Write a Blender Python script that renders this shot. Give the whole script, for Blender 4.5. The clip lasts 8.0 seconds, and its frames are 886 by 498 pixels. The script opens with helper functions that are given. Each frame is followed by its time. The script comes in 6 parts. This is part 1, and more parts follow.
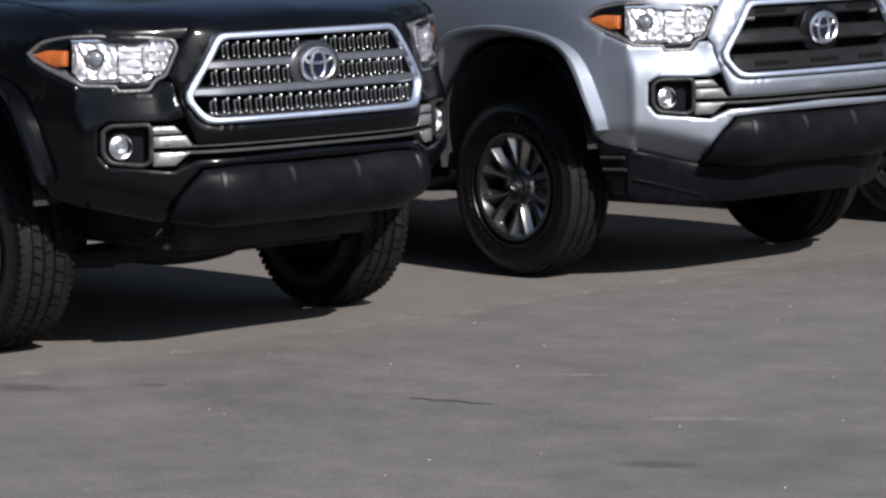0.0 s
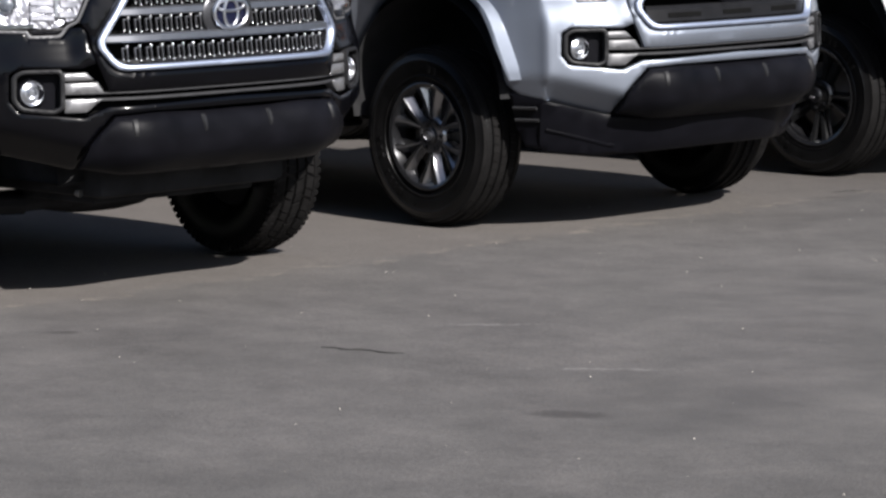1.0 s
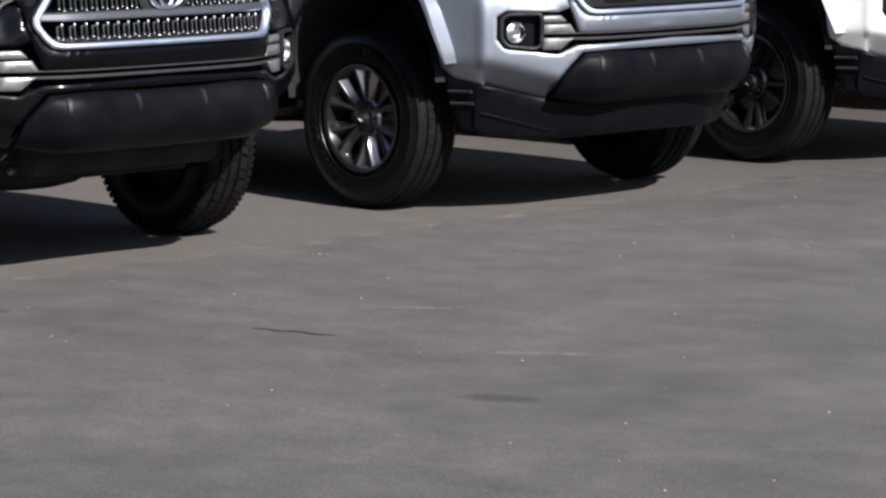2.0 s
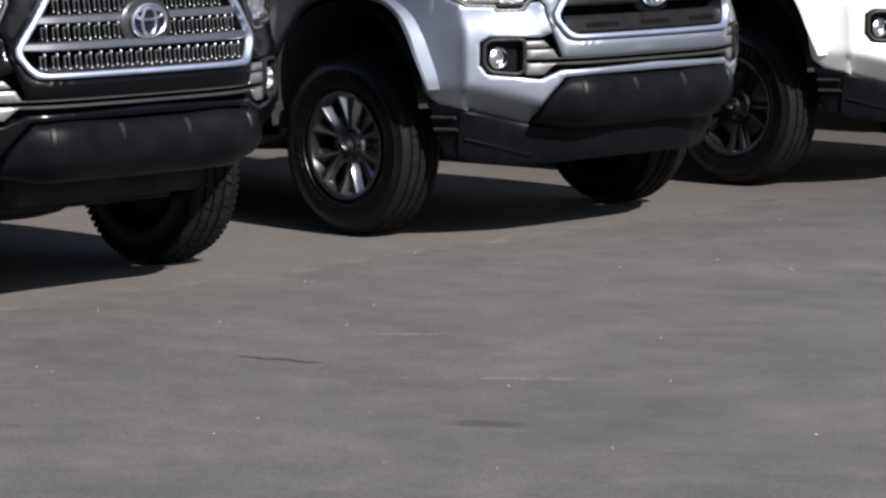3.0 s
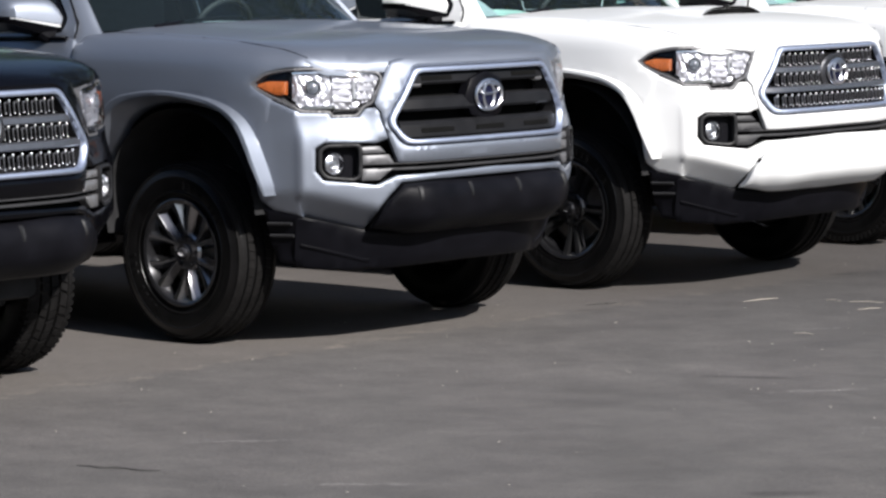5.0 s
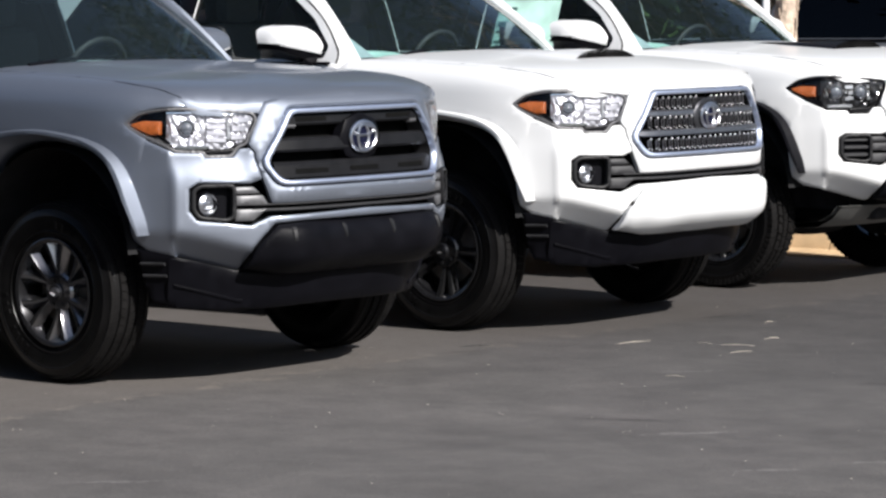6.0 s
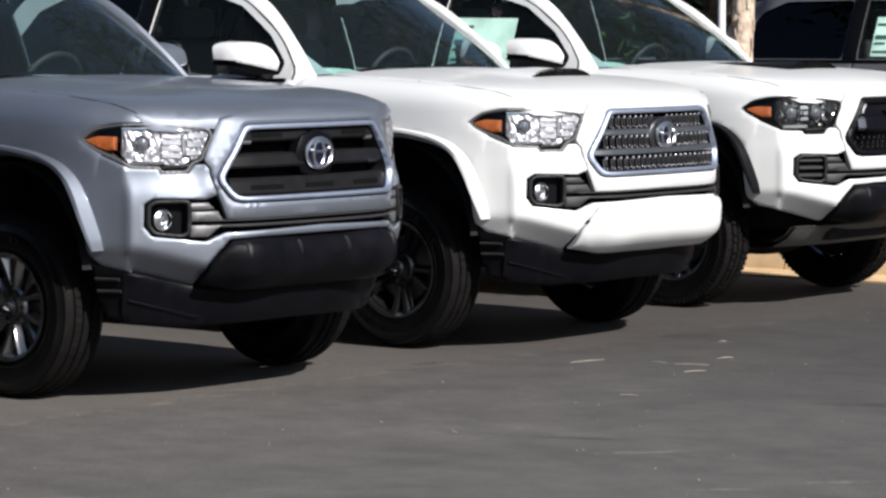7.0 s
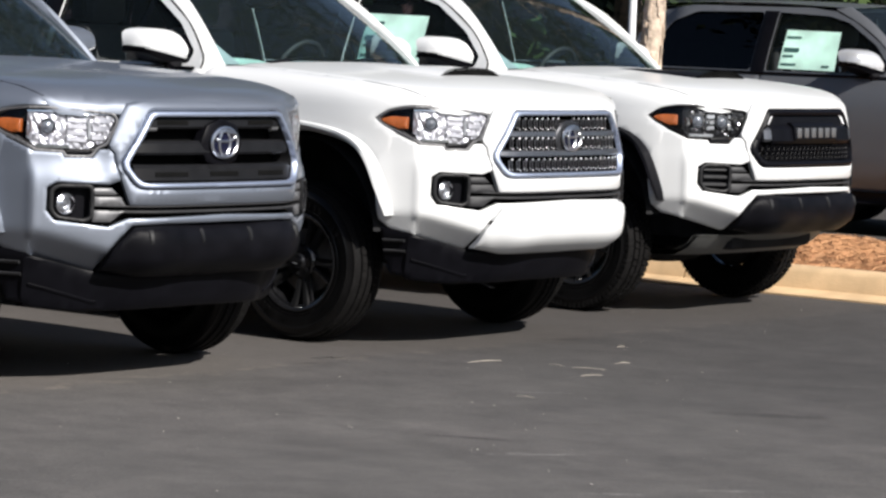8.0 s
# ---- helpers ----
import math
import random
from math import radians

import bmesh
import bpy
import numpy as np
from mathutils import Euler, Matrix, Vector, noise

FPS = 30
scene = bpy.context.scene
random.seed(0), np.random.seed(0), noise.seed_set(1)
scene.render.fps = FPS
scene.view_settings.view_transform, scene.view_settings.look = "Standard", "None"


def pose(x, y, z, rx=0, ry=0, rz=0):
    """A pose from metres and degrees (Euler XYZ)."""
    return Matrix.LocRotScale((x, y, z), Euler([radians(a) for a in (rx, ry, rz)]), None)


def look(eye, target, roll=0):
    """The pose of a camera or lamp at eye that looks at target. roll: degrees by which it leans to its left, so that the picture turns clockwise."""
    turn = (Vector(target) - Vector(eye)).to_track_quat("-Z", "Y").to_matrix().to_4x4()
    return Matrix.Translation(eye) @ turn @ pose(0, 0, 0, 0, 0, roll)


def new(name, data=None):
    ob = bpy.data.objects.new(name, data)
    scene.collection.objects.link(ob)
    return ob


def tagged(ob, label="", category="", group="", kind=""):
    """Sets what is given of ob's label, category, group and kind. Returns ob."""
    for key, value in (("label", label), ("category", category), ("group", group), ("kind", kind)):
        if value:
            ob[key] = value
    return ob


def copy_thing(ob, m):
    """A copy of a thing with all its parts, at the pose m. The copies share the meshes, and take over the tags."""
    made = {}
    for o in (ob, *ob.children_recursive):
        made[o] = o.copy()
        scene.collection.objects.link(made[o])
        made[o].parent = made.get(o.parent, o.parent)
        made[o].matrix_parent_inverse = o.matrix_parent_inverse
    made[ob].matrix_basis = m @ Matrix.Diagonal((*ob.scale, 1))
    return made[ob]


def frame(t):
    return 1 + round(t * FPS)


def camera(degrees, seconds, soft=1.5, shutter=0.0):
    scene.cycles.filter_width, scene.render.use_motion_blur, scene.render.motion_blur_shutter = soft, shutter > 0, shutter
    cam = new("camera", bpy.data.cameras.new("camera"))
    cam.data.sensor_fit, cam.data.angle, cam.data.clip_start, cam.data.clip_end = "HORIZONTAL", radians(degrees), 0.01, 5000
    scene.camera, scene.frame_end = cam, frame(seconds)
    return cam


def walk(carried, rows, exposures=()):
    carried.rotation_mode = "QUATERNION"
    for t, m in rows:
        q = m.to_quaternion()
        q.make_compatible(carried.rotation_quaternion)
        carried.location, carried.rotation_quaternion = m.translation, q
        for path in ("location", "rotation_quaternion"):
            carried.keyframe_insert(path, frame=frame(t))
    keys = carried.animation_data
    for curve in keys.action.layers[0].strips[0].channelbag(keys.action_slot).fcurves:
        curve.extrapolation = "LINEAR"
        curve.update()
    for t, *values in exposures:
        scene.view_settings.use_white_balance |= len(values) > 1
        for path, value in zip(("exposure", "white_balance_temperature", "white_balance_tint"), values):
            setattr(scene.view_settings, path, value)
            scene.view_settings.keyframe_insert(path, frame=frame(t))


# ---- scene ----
from mathutils.geometry import delaunay_2d_cdt

cam = camera(16.0, 8.0, soft=2.6)
EYE = Vector((9.663, -9.674, 1.543))


def aim(az, el, roll):
    """A pose at the photographer's stand, from azimuth, elevation and lean in degrees."""
    a, e = radians(az), radians(el)
    return look(EYE, EYE + Vector((math.cos(a) * math.cos(e), math.sin(a) * math.cos(e), math.sin(e))), roll)


walk(cam, [(t, aim(a, e, r)) for t, a, e, r in (
    (0, 139.014, -6.200, -1.72), (0.1, 138.219, -6.215, -1.78), (0.2, 137.792, -6.147, -1.91), (0.3, 137.631, -6.091, -1.96),
    (0.4, 137.695, -6.230, -2.01), (0.5, 137.811, -6.496, -1.77), (0.6, 137.853, -6.856, -1.65), (0.7, 137.862, -7.132, -1.56),
    (0.8, 137.860, -7.292, -1.50), (0.9, 137.816, -7.249, -1.37), (1, 137.423, -7.159, -1.14), (1.1, 137.170, -7.177, -1.21),
    (1.2, 137.303, -7.207, -1.22), (1.3, 137.140, -7.264, -1.04), (1.4, 136.863, -7.364, -0.85), (1.5, 136.722, -7.408, -0.70),
    (1.6, 136.622, -7.455, -0.75), (1.7, 136.355, -7.449, -0.51), (2.8, 135.868, -7.473, -0.55), (2.9, 135.933, -7.217, -0.75),
    (3, 135.928, -7.016, -0.94), (3.1, 135.848, -6.912, -1.09), (3.2, 135.631, -6.762, -1.11), (3.3, 135.348, -6.514, -1.11),
    (3.4, 134.966, -6.168, -1.17), (3.5, 134.663, -6.016, -1.23), (3.6, 134.411, -5.978, -1.22), (3.7, 134.217, -6.023, -1.43),
    (3.8, 134.079, -6.070, -1.60), (3.9, 134.024, -5.977, -1.58), (4, 133.884, -5.891, -1.64), (4.1, 133.698, -5.810, -1.58),
    (4.2, 133.484, -5.710, -1.52), (5.3, 132.330, -4.932, -0.89), (5.4, 131.970, -4.860, -0.80), (5.5, 131.724, -4.864, -0.79),
    (5.6, 131.586, -4.817, -0.81), (5.7, 131.325, -4.749, -0.79), (5.8, 131.068, -4.709, -0.69), (5.9, 130.853, -4.607, -0.68),
    (6, 130.601, -4.439, -0.65), (6.1, 130.389, -4.326, -0.57), (6.2, 130.222, -4.293, -0.54), (6.3, 130.037, -4.252, -0.52),
    (6.4, 129.846, -4.223, -0.49), (6.5, 129.710, -4.185, -0.53), (6.6, 129.636, -4.208, -0.46), (6.7, 129.562, -4.277, -0.32),
    (6.8, 129.528, -4.319, -0.12), (6.9, 129.691, -4.339, -0.23), (7, 129.777, -4.126, -0.19), (7.1, 129.535, -4.078, -0.05),
    (7.2, 129.284, -4.574, 0.30), (7.3, 128.835, -5.071, 0.49), (7.4, 127.916, -5.169, 0.50), (7.5, 127.117, -5.135, 0.86),
    (7.6, 126.765, -5.021, 1.47), (7.7, 126.683, -4.990, 2.27), (7.8, 126.793, -4.982, 3.18), (7.9, 127.190, -4.800, 3.08), (8, 127.993, -4.157, 2.17))],
    exposures=[(0, 0.98, 6250, 12), (3.5, 0.98, 6250, 12), (5.5, 0.84, 6250, 12), (7, 0.62, 6300, 11), (7.6, 0.56, 6350, 11), (8, 0.70, 6350, 11)])

# ---- light ----
SUN = Vector((1.35, -0.25, 1.0)).normalized()
world = bpy.data.worlds.new("sky")
scene.world = world
world.use_nodes = True
sky = world.node_tree.nodes.new("ShaderNodeTexSky")
sky.sky_type, sky.sun_disc = "NISHITA", False
sky.sun_elevation = math.asin(SUN.z)
sky.sun_rotation = math.atan2(SUN.x, SUN.y)
world.node_tree.links.new(sky.outputs[0], world.node_tree.nodes["Background"].inputs[0])
world.node_tree.nodes["Background"].inputs[1].default_value = 0.058
sun = new("sun", bpy.data.lights.new("sun", "SUN"))
sun.data.energy, sun.data.angle, sun.data.color = 5.0, radians(0.5), (1.0, 0.95, 0.87)
sun.matrix_world = look(SUN * 30, (0, 0, 0))


# ---- materials ----
def mat(name, color, rough=0.5, metal=0.0, coat=0.0, vary=0.0, scale=20.0, bump=0.0, bscale=200.0, spec=0.5, fine=0.0):
    """A surface: base colour with mottling at two scales, roughness, metal and fine relief."""
    m = bpy.data.materials.new(name)
    m.use_nodes = True
    nt = m.node_tree
    b = nt.nodes["Principled BSDF"]
    b.inputs["Base Color"].default_value = (*color, 1)
    b.inputs["Roughness"].default_value = rough
    b.inputs["Metallic"].default_value = metal
    b.inputs["Specular IOR Level"].default_value = spec
    b.inputs["Coat Weight"].default_value = coat
    b.inputs["Coat Roughness"].default_value = 0.10
    co = nt.nodes.new("ShaderNodeTexCoord")
    if vary:
        n = nt.nodes.new("ShaderNodeTexNoise")
        n.inputs["Scale"].default_value, n.inputs["Detail"].default_value = scale, 6
        nt.links.new(co.outputs["Object"], n.inputs["Vector"])
        r = nt.nodes.new("ShaderNodeMapRange")
        r.inputs[1].default_value, r.inputs[2].default_value = 0.3, 0.7
        r.inputs[3].default_value, r.inputs[4].default_value = 1 - vary, 1 + vary
        nt.links.new(n.outputs["Fac"], r.inputs[0])
        mul = nt.nodes.new("ShaderNodeVectorMath")
        mul.operation = "SCALE"
        mul.inputs[0].default_value = color
        nt.links.new(r.outputs[0], mul.inputs["Scale"])
        nt.links.new(mul.outputs[0], b.inputs["Base Color"])
        rr = nt.nodes.new("ShaderNodeMapRange")
        rr.inputs[3].default_value, rr.inputs[4].default_value = rough * (1 - vary * 0.6), min(1, rough * (1 + vary * 0.6))
        nt.links.new(n.outputs["Fac"], rr.inputs[0])
        nt.links.new(rr.outputs[0], b.inputs["Roughness"])
    if bump:
        n2 = nt.nodes.new("ShaderNodeTexNoise")
        n2.inputs["Scale"].default_value, n2.inputs["Detail"].default_value = bscale, 4
        nt.links.new(co.outputs["Object"], n2.inputs["Vector"])
        bp = nt.nodes.new("ShaderNodeBump")
        bp.inputs["Strength"].default_value, bp.inputs["Distance"].default_value = bump, 0.01
        nt.links.new(n2.outputs["Fac"], bp.inputs["Height"])
        nt.links.new(bp.outputs[0], b.inputs["Normal"])
    return m


def glass(name, tint, rough=0.0, ior=1.5, haze=0.0):
    """A thin pane: tinted see-through with a real gloss and, by the last argument, a teal tone painted in for haze and
    mirrored sky.
    """
    m = bpy.data.materials.new(name)
    m.use_nodes = True
    nt = m.node_tree
    nt.nodes.remove(nt.nodes["Principled BSDF"])
    tr, gl, mx, fr = (nt.nodes.new("ShaderNode" + k) for k in ("BsdfTransparent", "BsdfGlossy", "MixShader", "Fresnel"))
    tr.inputs[0].default_value = (*tint, 1)
    gl.inputs["Roughness"].default_value = rough
    fr.inputs["IOR"].default_value = ior
    if haze:
        df, m2 = nt.nodes.new("ShaderNodeBsdfDiffuse"), nt.nodes.new("ShaderNodeMixShader")
        df.inputs[0].default_value, m2.inputs[0].default_value = (0.45, 0.62, 0.62, 1), haze
        nt.links.new(tr.outputs[0], m2.inputs[1])
        nt.links.new(df.outputs[0], m2.inputs[2])
        tr = m2
    nt.links.new(fr.outputs[0], mx.inputs[0])
    nt.links.new(tr.outputs[0], mx.inputs[1])
    nt.links.new(gl.outputs[0], mx.inputs[2])
    nt.links.new(mx.outputs[0], nt.nodes["Material Output"].inputs[0])
    return m


PAINT_BLACK = mat("black_paint", (0.0014, 0.0014, 0.0021), 0.25, 0.0, 0.36, 0.15, 3, spec=0.06)
PAINT_SILVER = mat("silver_metallic_paint", (0.218, 0.240, 0.284), 0.58, 0.88, 0.5, 0.04, 900)
PAINT_WHITE = mat("white_paint", (0.615, 0.62, 0.622), 0.35, 0.0, 0.4, 0.02, 2, spec=0.2)
PAINT_GREY = mat("dark_grey_metallic_paint", (0.120, 0.126, 0.140), 0.58, 0.45, 0.5, 0.05, 900)
PLASTIC = mat("black_plastic", (0.0040, 0.0040, 0.0054), 0.40, 0, 0, 0.3, 9, 0.10, 900, spec=0.065)
PLASTIC_SATIN = mat("satin_black_plastic", (0.0034, 0.0034, 0.0048), 0.38, 0, 0, 0.2, 12, 0.04, 700, spec=0.08)
DARK_TRIM = mat("dark_grey_trim", (0.10, 0.10, 0.105), 0.45, 0.3, 0, 0.1, 30)
BEZEL = mat("charcoal_bezel_plastic", (0.011, 0.011, 0.012), 0.5, 0, 0, 0.2, 20, 0.05, 400, spec=0.25)
GREY_TRIM = mat("satin_grey_trim", (0.16, 0.16, 0.165), 0.35, 0.5, 0, 0.08, 30)
BEZEL_METAL = mat("smoked_chrome", (0.060, 0.061, 0.067), 0.34, 0.75, 0, 0.06, 30)
BAR_END = mat("satin_grey_bar_end", (0.10, 0.10, 0.105), 0.6, 0.2, 0, 0.1, 30)
CHROME = mat("chrome", (0.82, 0.83, 0.85), 0.16, 1.0, 0, 0.03, 30)
FRAME_CHROME = mat("grille_frame_chrome", (0.43, 0.48, 0.60), 0.48, 0.95, 0, 0.03, 30)
STUD_CHROME = mat("bright_stud_chrome", (0.85, 0.86, 0.88), 0.30, 0.85, 0, 0.04, 30)
CHROME_DULL = mat("satin_chrome", (0.60, 0.61, 0.64), 0.28, 1.0, 0, 0.06, 40)
REFLECTOR = mat("headlight_reflector", (0.46, 0.46, 0.50), 0.46, 0.85, 0, 0.12, 60)
RUBBER = mat("tyre_rubber", (0.0042, 0.0041, 0.0043), 0.30, 0, 0, 0.35, 14, 0.08, 300, spec=0.22)
TREAD = mat("tyre_tread_rubber", (0.0066, 0.0062, 0.0062), 0.75, 0, 0, 0.35, 18, 0.2, 250, spec=0.10)
ALLOY = mat("grey_alloy", (0.26, 0.26, 0.27), 0.20, 0.97, 0.3, 0.08, 30)
ALLOY_DARK = mat("dark_alloy", (0.018, 0.018, 0.020), 0.25, 0.6, 0.3, 0.1, 30)
ALLOY_BLACK = mat("gloss_black_alloy", (0.02, 0.02, 0.021), 0.2, 0.5, 0.8, 0.1, 30)
ALLOY_BRIGHT = mat("bright_alloy", (0.70, 0.70, 0.71), 0.35, 0.6, 0.3, 0.05, 30)
GRILLE_BAR = mat("satin_chrome_bar", (0.14, 0.145, 0.16), 0.36, 0.8, 0, 0.08, 30)
GRILLE_BLACK = mat("grille_black_plastic", (0.0085, 0.0085, 0.0095), 0.45, 0, 0, 0.2, 15, 0.05, 500, spec=0.14)
UNDER = mat("underbody_black", (0.020, 0.020, 0.021), 0.9, 0, 0, 0.4, 8, 0.2, 60, spec=0.1)
STUD_DARK = mat("dark_stud_chrome", (0.20, 0.20, 0.215), 0.35, 0.8, 0, 0.04, 30)
# near-black without gloss, standing in for shade in gaps; also lines the doors
VOID = mat("gap_shade_and_lining_black", (0.006, 0.006, 0.006), 1.0, 0, 0, 0.2, 9, spec=0.0)
SKID = mat("dusty_grey_skid_plate", (0.15, 0.152, 0.145), 0.6, 0.2, 0, 0.2, 10)
STEEL = mat("dusty_steel", (0.22, 0.21, 0.20), 0.5, 0.8, 0, 0.3, 12)
AMBER = mat("amber_reflector", (0.34, 0.088, 0.018), 0.34, 0, 0.3, 0.30, 70, 0.3, 260)
SEAT = mat("charcoal_seat_fabric", (0.03, 0.031, 0.034), 0.85, 0, 0, 0.25, 40, 0.2, 400)
DASH = mat("dashboard_plastic", (0.02, 0.02, 0.022), 0.6, 0, 0, 0.2, 20, 0.1, 300)
PAPER = mat("pale_green_sticker_paper", (0.61, 0.84, 0.75), 0.6, 0, 0, 0.22, 6)
PALE_GREY = mat("pale_grey_surface", (0.42, 0.47, 0.48), 0.6, 0, 0, 0.10, 7)
PAPER_INK = mat("sticker_ink", (0.05, 0.12, 0.11), 0.6)
POLE = mat("white_painted_pole", (0.72, 0.73, 0.75), 0.4, 0, 0, 0.06, 10)
WINDSHIELD = glass("windshield_glass", (0.42, 0.58, 0.60), 0.0, 1.55, 0.012)
SIDE_GLASS = glass("side_glass", (0.92, 0.96, 0.95), 0.0, 1.22, 0.006)
PRIVACY = glass("privacy_glass", (0.05, 0.040, 0.055), 0.0, 1.35)
LENS = glass("clear_lens", (0.95, 0.96, 0.97), 0.02, 1.4)
BULB = mat("projector_glass", (0.10, 0.11, 0.13), 0.05, 0.0, 1.0)
EMBLEM_BLUE = mat("emblem_dark_blue", (0.006, 0.007, 0.020), 0.45, 0, 0, spec=0.1)


# ---- mesh helpers ----
def put(name, bm, material, parent=None, label="", smooth=35, kind=""):
    me = bpy.data.meshes.new(name)
    bm.to_mesh(me)
    bm.free()
    me.materials.append(material)
    if smooth:
        me.polygons.foreach_set("use_smooth", [True] * len(me.polygons))
        me.set_sharp_from_angle(angle=radians(smooth))
    ob = new(name, me)
    ob.parent = parent
    return tagged(ob, label=label, kind=kind)


def share_mesh(me, name, parent, m):
    ob = new(name, me)
    ob.parent = parent
    ob.matrix_basis = m
    return ob


def empty(name, parent=None, m=None, label="", category="", group=""):
    ob = new(name)
    ob.empty_display_size = 0.2
    ob.parent = parent
    if m is not None:
        ob.matrix_basis = m
    return tagged(ob, label=label, category=category, group=group)


def hexa(bm, a, b, bevel=0.0, m=None):
    """A block between two corners, its edges rounded."""
    g = bmesh.ops.create_cube(bm, size=1)
    vs = g["verts"]
    for v in vs:
        v.co = Vector([(p + q) / 2 + (q - p) * c for p, q, c in zip(a, b, v.co)])
    if bevel:
        es = list({e for v in vs for e in v.link_edges})
        r = bmesh.ops.bevel(bm, geom=es, offset=bevel, segments=2, affect="EDGES", profile=0.5)
        vs = list({v for f in r["faces"] for v in f.verts} | {v for v in vs if v.is_valid})
    if m is not None:
        bmesh.ops.transform(bm, matrix=m, verts=vs)
    return vs


def lathe(bm, profile, n=48, m=None):
    """A profile of (radius, y) turned about the y axis."""
    rings = []
    for r, y in profile:
        rings.append([bm.verts.new((r * math.cos(2 * math.pi * i / n), y, r * math.sin(2 * math.pi * i / n))) for i in range(n)])
    for p, q in zip(rings, rings[1:]):
        for i in range(n):
            bm.faces.new((p[i], p[(i + 1) % n], q[(i + 1) % n], q[i]))
    bmesh.ops.recalc_face_normals(bm, faces=bm.faces)
    if m is not None:
        bmesh.ops.transform(bm, matrix=m, verts=[v for r in rings for v in r])
    return rings


def ball(bm, c, size, seg=16, power=1.0):
    """An ellipsoid; a power under 1 squares it up."""
    g = bmesh.ops.create_uvsphere(bm, u_segments=seg, v_segments=seg // 2, radius=1)
    for v in g["verts"]:
        p = [math.copysign(abs(k) ** power, k) for k in v.co]
        v.co = Vector([c[i] + size[i] * p[i] for i in range(3)])
    return g["verts"]


def tube(bm, path, r, n=8):
    """A round bar along a path of points."""
    path = [Vector(p) for p in path]
    rings = []
    for i, p in enumerate(path):
        d = (path[min(i + 1, len(path) - 1)] - path[max(i - 1, 0)]).normalized()
        a = d.orthogonal().normalized()
        b = d.cross(a)
        rr = r[i] if isinstance(r, (list, tuple)) else r
        if i:
            a = (rings_a - d * rings_a.dot(d)).normalized()
            b = d.cross(a)
        rings_a = a
        rings.append([bm.verts.new(p + (a * math.cos(2 * math.pi * k / n) + b * math.sin(2 * math.pi * k / n)) * rr) for k in range(n)])
    for p, q in zip(rings, rings[1:]):
        for k in range(n):
            bm.faces.new((p[k], p[(k + 1) % n], q[(k + 1) % n], q[k]))
    bm.faces.new(rings[0][::-1])
    bm.faces.new(rings[-1])


def inside(pts, loop):
    """Which points lie in the closed loop."""
    pts, loop = np.asarray(pts, float), np.asarray(loop, float)
    res = np.zeros(len(pts), bool)
    j = len(loop) - 1
    for i in range(len(loop)):
        (xi, yi), (xj, yj) = loop[i], loop[j]
        if yi != yj:
            res ^= ((yi > pts[:, 1]) != (yj > pts[:, 1])) & (pts[:, 0] < (xj - xi) * (pts[:, 1] - yi) / (yj - yi) + xi)
        j = i
    return res


def rounded(loop, r=0.012, n=3):
    """The loop with its corners rounded."""
    out = []
    k = len(loop)
    for i in range(k):
        p, a, b = Vector(loop[i]), Vector(loop[i - 1]), Vector(loop[(i + 1) % k])
        u, v = a - p, b - p
        d = min(r, u.length * 0.4, v.length * 0.4)
        u, v = p + u.normalized() * d, p + v.normalized() * d
        for j in range(n + 1):
            t = j / n
            out.append(tuple(u * (1 - t) ** 2 + p * 2 * t * (1 - t) + v * t ** 2))
    return out


